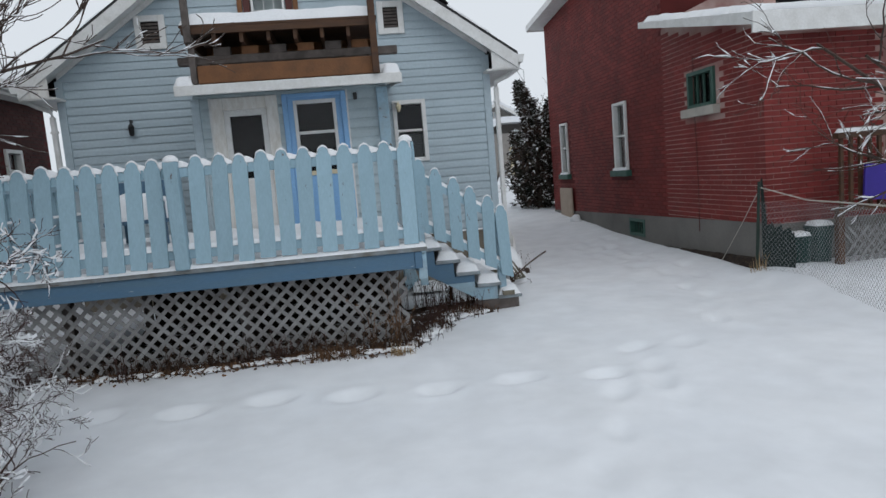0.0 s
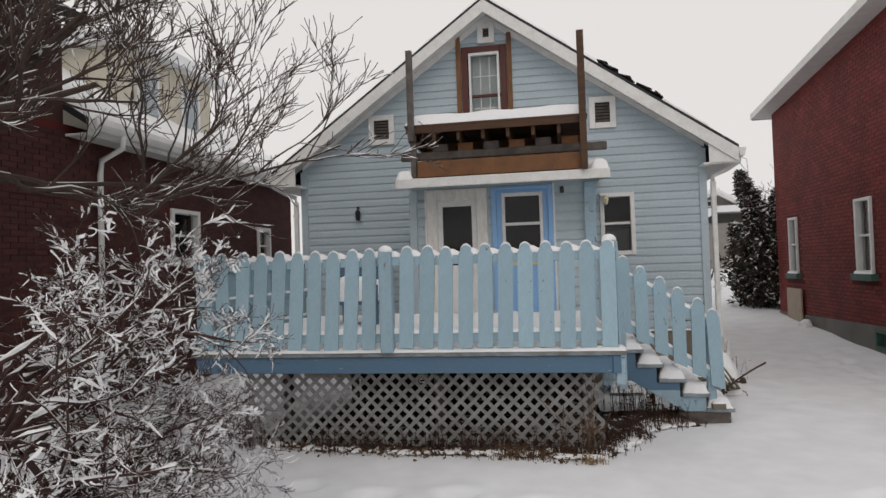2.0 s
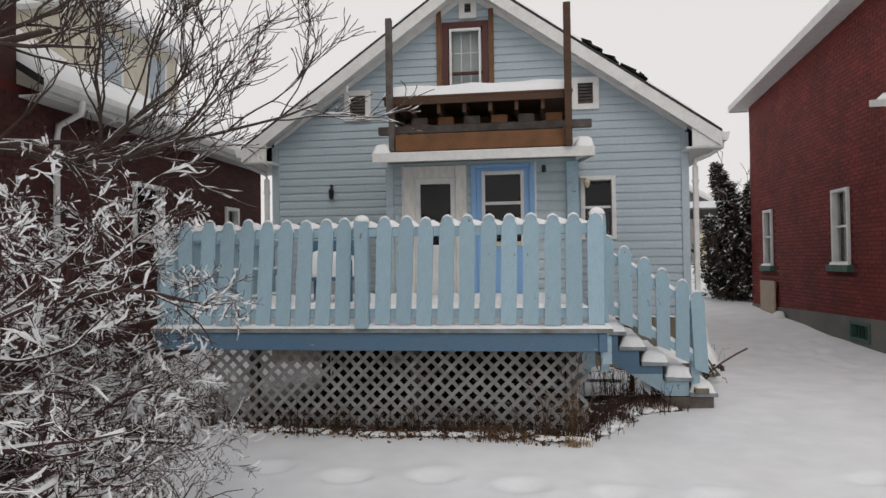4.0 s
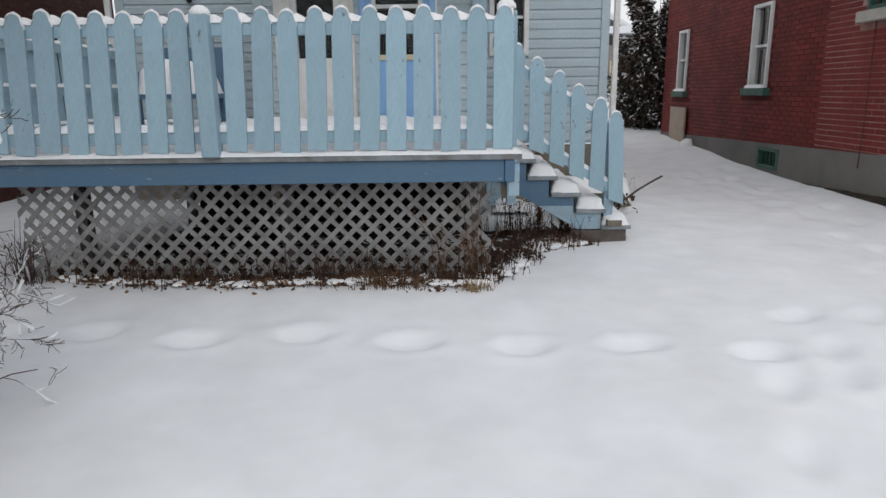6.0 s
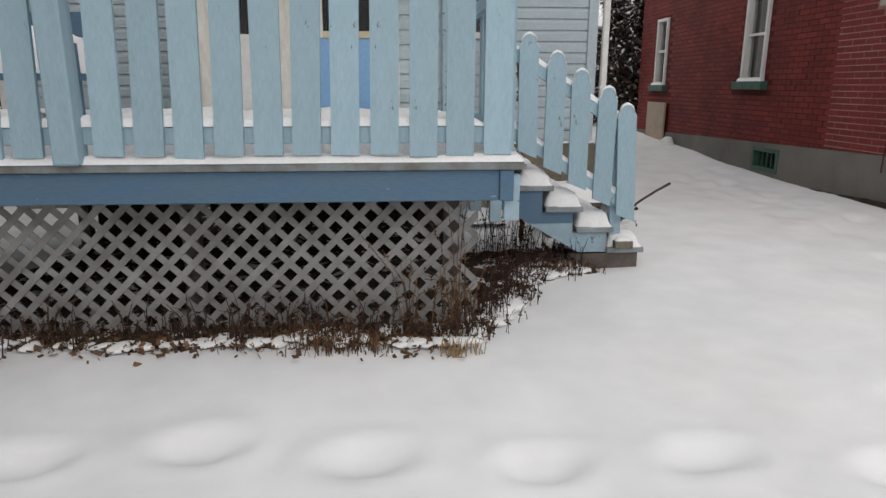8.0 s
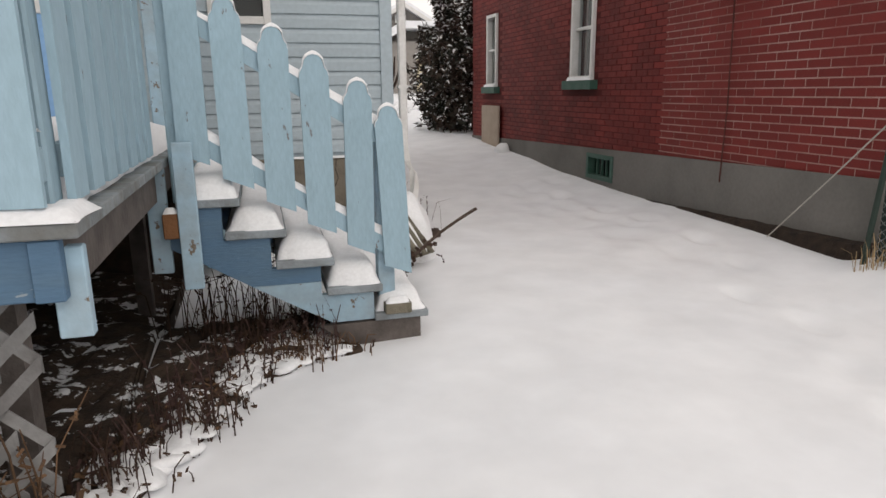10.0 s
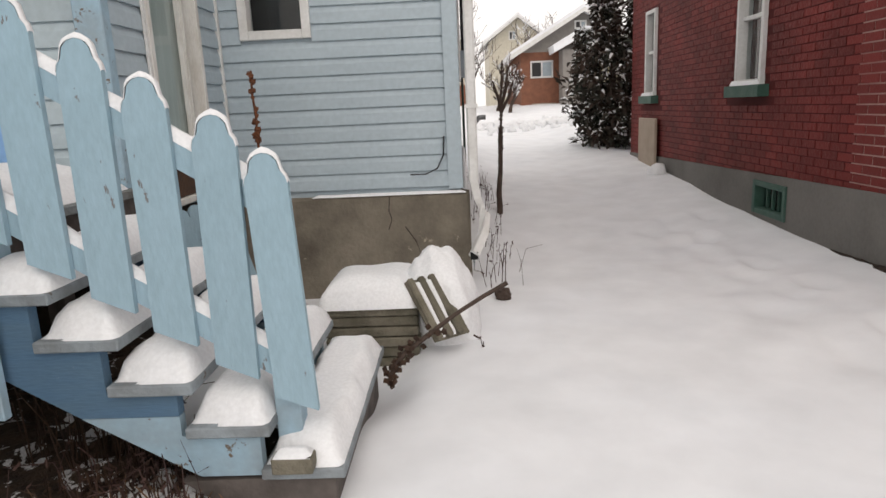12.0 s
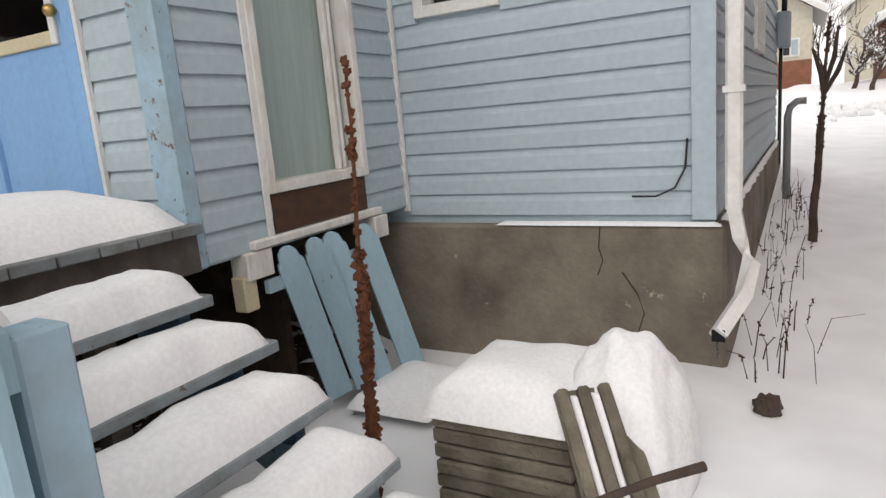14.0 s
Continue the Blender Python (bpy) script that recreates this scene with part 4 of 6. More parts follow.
for k, (x, z) in enumerate(TREADS):
    t = part("tread", box(x, x + 0.29, SN + random.uniform(-0.01, 0.01), SY1 - (0.06 if k == 0 else 0) + random.uniform(-0.02, 0.03), z, z + 0.04, 0.005), TREADM, st)
    snow("pillow of snow along a stair tread", tread_snow(x + 0.006, x + 0.286, SN + 0.012, SY1 - (0.07 if k == 0 else 0.015), z + 0.041, 20 + 3 * k), "snow on the stair treads")
for y in (SN + 0.035, SY1 - 0.12):
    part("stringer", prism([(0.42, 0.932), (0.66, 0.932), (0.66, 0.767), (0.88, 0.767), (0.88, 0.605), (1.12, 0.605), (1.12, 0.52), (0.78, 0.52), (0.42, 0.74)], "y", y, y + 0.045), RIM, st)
    part("stringer", prism([(0.78, 0.518), (1.12, 0.518), (1.12, 0.444), (1.39, 0.444), (1.39, 0.29), (1.17, 0.29)], "y", y, y + 0.045), FENCED, st, "paler weathered stringer end")
part("bottom_riser", prism([(1.1, 0.275), (1.64, 0.282), (1.64, 0.04), (1.42, 0.04)], "y", SN + 0.03, SN + 0.07), WOODG, st, "grey bottom board")
part("bottom_riser", box(1.6, 1.64, SN + 0.072, SY1, 0.05, 0.282, 0.005), WOODG, st)
part("block", box(1.44, 1.58, SN - 0.035, SN + 0.035, 0.327, 0.385, 0.005), PAVER, st, "mossy wood block")
part("hanger_board", box(0.47, 0.56, SN - 0.03, SN + 0.01, 0.55, 1.25, 0.004), FENCED, st)
part("hanger_board", box(0.33, 0.42, SY0 - 0.02, SY0 + 0.02, 0.62, 1.13, 0.004), FENCED, st)
part("block", box(0.4, 0.47, SN - 0.02, SN + 0.03, 0.8, 0.92, 0.005), WOODL, st, "bare brown wood block")
snow("little heap of snow on a brown block", snow_pad(0.4, 0.47, SN - 0.02, SN + 0.03, 0.92, 0.03, 0.015, 33, 0.03))
snow("little heap of snow on a mossy block", snow_pad(1.445, 1.575, SN - 0.033, SN + 0.033, 0.385, 0.03, 0.02, 31, 0.03))

sf = thing("stair_railing", "pale blue picket stair railing with peeling paint", "railing", kind="structure")
PICKS = picket_mesh(0.14, 0.88, 0.42, 0.024)
for i in range(6):
    x, zt = 1.53 - 0.194 * i, 1.4 + 0.123 * i
    picket(sf, pose(x, SY0 - 0.012, zt - 0.88, 0, (-2.5, 0.6, -0.3, 0.4, -0.5, 0.2)[i], 0), PICKS, 0.88)
sl = 0.123 / 0.194
for dz in (0.62, 0.06):
    a = (1.52, 1.4 - 0.88 + dz + 0.02)
    b = (0.5, a[1] + sl * 1.02)
    part("rail", prism([(a[0], a[1]), (b[0], b[1]), (b[0], b[1] + 0.09), (a[0], a[1] + 0.09)], "y", SY0 + 0.002, SY0 + 0.04), FENCE, sf)
    tagged(part("rail_snow", snow_pad(0.52, 1.5, SY0 - 0.002, SY0 + 0.05, a[1] + 0.088, 0.05, 0.025, dz * 9, 0.03, 0.5, 0, lambda x, y: (a[0] - x) * sl), SNOWF, sf, smooth=True), "ridge of snow on the sloping rail")
part("post", box(1.43, 1.52, SY0 + 0.042, SY0 + 0.13, 0.3, 1.24, 0.006), FENCED, sf)
part("post", box(0.44, 0.53, SY0 + 0.042, SY0 + 0.13, 0.95, 2.05, 0.006), FENCE, sf)

# ---- small things by the stairs ----
ps_ = thing("paver_stack", "stack of mossy concrete patio slabs", "paving slabs")
for k in range(6):
    z = 0.04 + k * 0.062
    o = random.uniform(-0.012, 0.012)
    part("slab", box(1.28 + o, 1.83 + o, 9.95 - o, 10.5 - o, z, z + 0.056, 0.008), PAVER, ps_)
snow("deep rounded pillow of snow on the slab stack", snow_pad(1.255, 1.84, 9.93, 10.53, 0.4, 0.165, 0.03, 41, 0.19, 0.12))
lp = thing("leaning_slab", "ridged weathered grate leaning on the slab stack", "grate")
gu = Vector((0.24, -0.3, -0.4)).normalized()
gv_ = (Vector((0.17, 0.12, -0.02)) - gu * Vector((0.17, 0.12, -0.02)).dot(gu)).normalized()
gw = gu.cross(gv_)
gw = gw if gw.z > 0 else -gw
lm = Matrix.Translation((1.77, 9.98, 0.55)) @ Matrix((gu, gv_, gw)).transposed().to_4x4()
part("plate", box(0, 0.4, 0, 0.25, -0.03, -0.012, 0.004, lm), PAVER, lp)
for k in range(3):
    y = k * 0.076
    part("ridge", box(0, 0.4, y, y + 0.042, -0.01, 0.025, 0.008, lm), PAVER, lp)
    if k < 2:
        bm = snow_pad(0.02, 0.39, y + 0.043, y + 0.075, -0.01, 0.034, 0.018, 60 + k, 0.02, 1.0)
        bm.transform(lm)
        part("groove_snow", bm, SNOWF, lp, "crumbly snow in the groove", True)
bm = bmesh.new()
bmesh.ops.create_icosphere(bm, subdivisions=5, radius=1.0)
for v in bm.verts:
    p = v.co.copy()
    h = 1 + 0.1 * noise.noise(p * 1.7) + 0.035 * noise.noise(p * 6)
    f = 0.5 - 0.5 * p.z
    v.co = Vector((1.93 + 0.07 * f + (0.175 + 0.11 * f) * p.x * h, 10.3 - 0.06 * f + (0.2 + 0.16 * f) * p.y * h, 0.34 + 0.34 * math.copysign(abs(p.z) ** 0.7, p.z) * h))
snow("tall soft heap of snow over the grate", bm)
ln = thing("leaning_pickets", "spare blue fence pickets leaning on the porch", "pickets")
PK2 = picket_mesh(0.13, 0.86)
for ta, fo_ in (((0.41, 10.2, 1.0), (0.44, 10.44, 0.15)), ((0.41, 10.38, 1.03), (0.49, 10.6, 0.15)), ((0.42, 10.5, 1.04), (0.53, 10.68, 0.15)), ((0.43, 10.75, 1.04), (0.62, 10.87, 0.15))):
    zc = (Vector(ta) - Vector(fo_)).normalized()
    yc = Vector((-0.85, 0.5, 0))
    yc = (yc - zc * yc.dot(zc)).normalized()
    p = part("picket", PK2, FENCE, ln)
    p.matrix_basis = Matrix.Translation(fo_) @ Matrix((yc.cross(zc), yc, zc)).transposed().to_4x4()
part("cross_piece", box(0.36, 0.39, 10.1, 10.95, 0.78, 0.84), FENCED, ln)
snow("snow drifted against the leaning pickets", snow_pad(0.5, 0.98, 10.4, 10.95, 0.1, 0.1, 0.04, 71, 0.15, 0.5))


def stalk(x, y, h, lean, r, seed, label, mt=RUST):
    rnd = random.Random(seed)
    s = thing("dead_stalk", label, "plant", "dead tall stalks")
    bm = bmesh.new()
    z0 = ground_z(x, y) - 0.03
    pts = [(x + lean[0] * k / 14 + rnd.uniform(-0.006, 0.006), y + lean[1] * k / 14, z0 + h * k / 14) for k in range(15)]
    tube(bm, pts, [r * (1.0 if k < 8 else 0.5 - 0.03 * (k - 8)) * rnd.uniform(0.85, 1.2) for k in range(15)], 7)
    part("stem", bm, mt, s)
    bm = bmesh.new()
    for k in range(330):
        f = rnd.random() * (1 if k < 90 else 0.58)
        p = Vector(pts[int(f * 14)])
        a = rnd.random() * 6.28
        d = Vector((math.cos(a), math.sin(a), rnd.uniform(-1.2, 0.3)))
        p = p.lerp(Vector(pts[min(14, int(f * 14) + 1)]), f * 14 % 1)
        q = p + d * rnd.uniform(0.012, 0.04) * (1 if f < 0.58 else 0.5)
        g_ = rnd.uniform(0.7, 1.7)
        boxm(bm, -0.008 * g_, 0.008 * g_, -0.005, 0.005, -0.014 * g_, 0.012 * g_, Matrix.Translation((p + q) / 2) @ Euler((rnd.random() * 3, rnd.random() * 3, a)).to_matrix().to_4x4())
    tagged(part("seed_husks", bm, mt, s), kind="stuff")
    return s


stalk(1.02, 9.9, 1.76, (-0.05, 0.18), 0.02, 1, "tall rust-brown dead mullein stalk by the stairs")
t2 = stalk(2.53, 13.9, 1.75, (0.08, 0.1), 0.03, 2, "tall dark dead mullein stalk beside the house", BARK)
z2 = ground_z(2.53, 13.9)
for dx, dz, ex, ez in ((0.06, 1.2, 0.14, 1.65), (0.06, 1.1, -0.03, 1.5), (0.06, 1.15, 0.2, 1.5)):
    bm = bmesh.new()
    tube(bm, [(2.53 + dx, 13.97, z2 + dz), (2.53 + (dx + ex) / 2 + 0.02, 13.97, z2 + (dz + ez) / 2), (2.53 + ex, 13.97, z2 + ez)], [0.016, 0.02, 0.008], 5)
    part("side_spike", bm, BARK, t2)
sk = thing("fallen_branch", "dead knobbly branch lying across the snow", "branch")
bm = bmesh.new()
pts = [(1.72, 9.33, 0.24), (1.8, 9.38, 0.34), (1.93, 9.44, 0.42), (2.05, 9.47, 0.5), (2.2, 9.48, 0.59), (2.32, 9.48, 0.655)]
tube(bm, pts, [0.01, 0.013, 0.012, 0.011, 0.011, 0.012], 6)
part("stem", bm, BARK, sk)
bm = bmesh.new()
rnd = random.Random(5)
for k in range(50):
    f = rnd.random() ** 1.6 * 2.5
    i = int(f)
    p = Vector(pts[i]).lerp(Vector(pts[i + 1]), f - i)
    boxm(bm, -0.011, 0.011, -0.005, 0.005, -0.013, 0.013, Matrix.Translation(p + Vector((rnd.gauss(0, 0.02), rnd.gauss(0, 0.02), rnd.gauss(0, 0.015)))) @ Euler((rnd.random() * 6, rnd.random() * 6, 0)).to_matrix().to_4x4())
part("dry_leaves", bm, WEED, sk)
bm = bmesh.new()
bmesh.ops.create_icosphere(bm, subdivisions=3, radius=0.055)
for v in bm.verts:
    v.co = v.co * (1 + 0.35 * noise.noise(v.co * 60)) + Vector((2.38, 10.9, ground_z(2.38, 10.9) + 0.03))
tagged(part("seed_head", bm, BARK), "dark round dried seed head on the snow", "seed head")


# ---- dead growth: thin blades gathered in one mesh ----
def blades(name, spots, material, label, category="dead plants", leafy=0):
    """spots: (x, y, count, spread, height, seed)."""
    bm = bmesh.new()
    for x, y, n, sp, h, seed in spots:
        r_ = random.Random(seed)
        for k in range(n):
            a, bx, by = r_.random() * 6.28, x + r_.gauss(0, sp), y + r_.gauss(0, sp * 0.6)
            z = ground_z(bx, by, False) - 0.01
            hh, ln_ = h * r_.uniform(0.3, 1.1), r_.uniform(0.05, 0.6)
            w = r_.uniform(0.002, 0.005)
            dx, dy = math.cos(a), math.sin(a)
            q = [Vector((bx, by, z)), Vector((bx + dx * hh * ln_ * 0.3, by + dy * hh * ln_ * 0.3, z + hh * 0.6)), Vector((bx + dx * hh * ln_, by + dy * hh * ln_, z + hh * (0.95 if ln_ < 0.4 else 0.7)))]
            tube(bm, q, [w, w * 0.8, w * 0.4], 3)
            for _ in range(r_.choice((0, 1, 1, 2)) + leafy):
                m = q[0].lerp(q[1], r_.uniform(0.3, 1)) if leafy and r_.random() < 0.5 else q[1].lerp(q[2], r_.random())
                g_ = r_.uniform(0.7, 1.6)
                boxm(bm, -0.0032 * g_, 0.0032 * g_, -0.001, 0.001, -0.011 * g_, 0.011 * g_, Matrix.Translation(m) @ Euler((r_.random() * 6, r_.random() * 6, 0)).to_matrix().to_4x4())
    return tagged(part(name, bm, material), label, category, kind="stuff")


rnd = random.Random(9)
blades("dead_weeds", [(-3.25 + 0.07 * k, snow_edge(-3.25 + 0.07 * k) + 0.2 + rnd.uniform(-0.06, 0.08), 15, 0.06, rnd.uniform(0.08, 0.3), k) for k in range(49)], WEED, "dark brown dead weeds along the lattice foot", leafy=1)
blades("weed_thicket", [(x, snow_edge(x) + 0.12 + rnd.random() ** 1.5 * 0.7, 20, 0.07, rnd.uniform(0.08, 0.24), 100 + k) for k, x in enumerate([0.16 + 0.04 * q for q in range(28)])] + [(0.45 + 0.05 * k, 8.75, 9, 0.1, 0.55, 150 + k) for k in range(10)], WEED, "tangle of dead brown weeds beside the stairs", leafy=1)
blades("reddish_weeds", [(0.2 + 0.06 * k, snow_edge(0.2 + 0.06 * k) + 0.1 + rnd.random() * 0.5, 12, 0.08, rnd.uniform(0.15, 0.4), 170 + k) for k in range(16)] + [(-3.32, 6.98, 30, 0.07, 0.6, 190), (-2.4, 6.9, 16, 0.1, 0.4, 191), (-1.0, 6.86, 20, 0.16, 0.3, 192)], TWIG, "thin reddish weeds with seed heads", leafy=1)
blades("tall_weeds", [(-0.15, 6.93, 9, 0.02, 0.75, 201), (0.08, 6.92, 14, 0.022, 0.9, 202), (0.03, 6.9, 10, 0.03, 0.45, 203), (0.18, 7.0, 8, 0.03, 0.5, 204)], LEAFD, "tall brown dead weeds at the lattice corner", leafy=4)
blades("straw_tufts", [(0.06, 6.66, 26, 0.04, 0.16, 301), (0.16, 6.7, 20, 0.03, 0.14, 303), (4.85, 8.48, 30, 0.07, 0.24, 304)], STRAW, "pale dry grass tufts in the snow", leafy=-2)
blades("brown_grass", [(-0.6, 6.78, 130, 0.12, 0.15, 310), (-0.42, 6.74, 80, 0.1, 0.12, 311), (0.95, 8.28, 120, 0.12, 0.16, 312), (1.15, 8.34, 80, 0.09, 0.13, 313)], LEAFD, "matted brown grass at the snow's edge", leafy=-2)
blades("driveway_weeds", [(2.36 + 0.06 * math.sin(k), 11.3 + 0.4 * k, 6, 0.09, 0.32, 400 + k) for k in range(12)] + [(2.2, 9.93, 2, 0.01, 0.1, 430)], TWIG, "dead weeds along the house wall", leafy=1)
# leaf litter at the snow's edge
bm = bmesh.new()
for k in range(2200):
    x = rnd.uniform(-3.2, 1.1)
    y = snow_edge(x) + 0.11 + rnd.gauss(0, 0.09) + (rnd.random() * 0.5 if x > 0.15 else 0.06)
    g_ = rnd.uniform(0.35, 1.0)
    boxm(bm, -0.02 * g_, 0.02 * g_, -0.011 * g_, 0.011 * g_, -0.0015, 0.0015, Matrix.Translation((x, y, ground_z(x, y, False) + rnd.uniform(0.005, 0.045))) @ Euler((rnd.gauss(0, 0.7), rnd.gauss(0, 0.7), rnd.random() * 6)).to_matrix().to_4x4())
tagged(part("leaf_litter", bm, LEAFD), "dark fallen leaves at the edge of the snow", "leaves", kind="stuff")


# crumbs of snow caught among the weeds
bm = bmesh.new()
for k in range(260):
    x = rnd.uniform(-3.1, 1.25) if k < 150 else rnd.uniform(0.1, 1.2)
    y = snow_edge(x) + 0.08 + abs(rnd.gauss(0, 0.1 if x < 0.15 else 0.24))
    r = rnd.uniform(0.012, 0.05) * (1.5 if k > 200 else 1)
    bmesh.ops.create_icosphere(bm, subdivisions=2, radius=r, matrix=Matrix.Translation((x, y, ground_z(x, y, False) + 0.025)) @ Euler((rnd.gauss(0, 0.2), 0, rnd.random() * 6)).to_matrix().to_4x4() @ Matrix.Diagonal((1.7, 1, 0.4, 1)))
for v in bm.verts:
    v.co += Vector((noise.noise(v.co * 22), noise.noise(v.co * 22 + Vector((5, 5, 5))), 0)) * 0.018
tagged(part("snow_crumbs", bm, SNOWF, smooth=True), "crumbs of snow caught among dead weeds", "snow", kind="stuff")


# ---- bare trees and the shrub, with snow along their twigs ----
def grow(start, way, length, radius, depth, rnd, segs, spread=0.6, up=0.15, kids=(3, 5), shrink=0.66, bend=0.17):
    pts, rad = [Vector(start)], [radius]
    d = Vector(way).normalized()
    n = 6 if depth > 1 else 5
    for k in range(n):
        d = (d + Vector((rnd.gauss(0, bend), rnd.gauss(0, bend), rnd.gauss(0, bend * 0.8) + up * 0.25))).normalized()
        pts.append(pts[-1] + d * length / n)
        rad.append(radius * (1 - 0.6 * (k + 1) / n))
    segs.append((pts, rad, depth))
    if depth <= 0:
        return
    for c in range(rnd.randint(*kids)):
        f = rnd.uniform(0.25, 1.0)
        i = min(n - 1, int(f * n))
        base = pts[i].lerp(pts[i + 1], f * n - i)
        dd = (pts[i + 1] - pts[i]).normalized()
        side_ = Vector((rnd.gauss(0, 1), rnd.gauss(0, 1), rnd.gauss(0, 0.8))).normalized()
        grow(base, dd * (1 - spread) + side_ * spread + Vector((0, 0, up)), length * shrink * rnd.uniform(0.7, 1.15), rad[i] * 0.62, depth - 1, rnd, segs, spread, up, kids, shrink, bend)


def plant_mesh(segs, snow_only=False, min_r=0.0025, load=1.0):
    verts, faces = [], []

    def ring_tube(pts, rad, sides, off):
        base = len(verts)
        for i, p in enumerate(pts):
            d = (pts[min(i + 1, len(pts) - 1)] - pts[max(i - 1, 0)]).normalized()
            u = d.orthogonal().normalized() if abs(d.z) > 0.97 else Vector((0, 0, 1)).cross(d).normalized()
            w = d.cross(u)
            for k in range(sides):
                a = 2 * math.pi * k / sides
                verts.append(p + off[i] + rad[i] * (math.cos(a) * u + math.sin(a) * w))
        for i in range(len(pts) - 1):
            for k in range(sides):
                faces.append((base + i * sides + k, base + i * sides + (k + 1) % sides, base + (i + 1) * sides + (k + 1) % sides, base + (i + 1) * sides + k))

    for j, (pts, rad, depth) in enumerate(segs):
        if not snow_only:
            ring_tube(pts, [max(r, min_r) for r in rad], 8 if depth > 3 else 5 if depth > 1 else 3, [Vector()] * len(pts))
        else:
            if (pts[-1] - pts[0]).normalized().z > 0.93 or (j * 7919) % 10 < (1 if depth > 1 else 3 if depth else 5):
                continue
            sr = [load * max(r * 0.8, min_r * 1.9) * max(0.04, 0.35 + 2.4 * noise.noise(p * 11)) + min_r * 0.25 for p, r in zip(pts, rad)]
            ring_tube(pts, sr, 5 if depth > 1 else 3, [Vector((0, 0, max(r, min_r) * 0.75 + s * 0.35)) for r, s in zip(rad, sr)])
    return verts, faces


def plant(name, segs, label, category, bark, min_r=0.0025, load=1.0):
    t = thing(name, label, category)
    for nm, so, mt in (("crown", False, bark), ("crown_snow", True, SNOWF)):
        v, f = plant_mesh(segs, so, min_r, load)
        me = bpy.data.meshes.new(nm)
        me.from_pydata(v, [], f)
        me.materials.append(mt)
        tagged(part(nm, me, mt, t), kind="stuff")
    return t


rnd, segs = random.Random(21), []
for k in range(30):
    a = rnd.uniform(-2.0, 2.0)
    z = rnd.uniform(0.1, 1.55)
    grow((-2.95 + rnd.gauss(0, 0.15), 3.85 + rnd.gauss(0, 0.2), z), (math.cos(a), math.sin(a) * 0.8, rnd.uniform(-0.12, 0.5) if z < 1 else rnd.uniform(-0.05, 0.4)), rnd.uniform(0.75, 1.15), 0.017, 4, rnd, segs, 0.5, 0.03, (4, 5), 0.54, 0.24)
for k in range(7):
    grow((-3.0 + rnd.gauss(0, 0.12), 3.85 + rnd.gauss(0, 0.15), 0.0), (rnd.gauss(0.1, 0.2), rnd.gauss(0, 0.2), 1), 1.6, 0.035, 3, rnd, segs, 0.55, 0.05, (4, 6), 0.5, 0.2)
segs = [q for q in segs if max(p.x for p in q[0]) < -1.84 - 0.25 * max(0.0, 0.6 - q[0][-1].z) and min(p.y for p in q[0]) > 2.7]
plant("shrub", segs, "bare reddish shrub dusted with snow", "shrub", TWIG, 0.002, 1.3)
rnd, segs = random.Random(4), []
grow((-7.2, 6.0, 0.0), (0.06, 0, 1), 3.9, 0.24, 0, rnd, segs, 0.5, 0.1)
top = segs[0][0]
for way, ln_, base in (((1.0, 0.05, 0.22), 3.0, 4), ((0.9, -0.25, 0.5), 2.7, 4), ((1.0, 0.3, 0.12), 2.7, 4), ((0.6, 0.2, 1.0), 2.4, 4), ((-0.6, 0.3, 0.8), 2.2, 4), ((0.9, -0.1, 0.4), 2.6, 4), ((0.75, 0.1, 0.75), 2.6, 4), ((0.4, -0.5, 0.9), 2.4, 4)):
    grow(top[min(base, 4)], way, ln_, 0.065, 4, rnd, segs, 0.36, 0.13, (4, 6), 0.56, 0.17)
plant("large_tree", segs, "large bare tree with snow along its branches", "tree", BARK, 0.004, 0.42)
rnd, segs = random.Random(8), []
grow((6.9, 6.4, 0.0), (-0.05, 0, 1), 2.6, 0.13, 0, rnd, segs)
top = segs[0][0]
for way, ln_, base in (((-1, -0.1, 0.1), 2.6, 4), ((-0.9, 0.2, 0.35), 2.3, 5), ((-0.6, 0.2, 0.8), 2.0, 5), ((0.6, 0.3, 0.8), 2.0, 5), ((-1, 0.0, -0.12), 2.1, 3)):
    grow(top[min(base, 4)], way, ln_, 0.04, 3, rnd, segs, 0.42, 0.0, (3, 5), 0.52)
plant("small_tree", segs, "slender bare tree with snowy twigs", "tree", BARK, 0.0035)


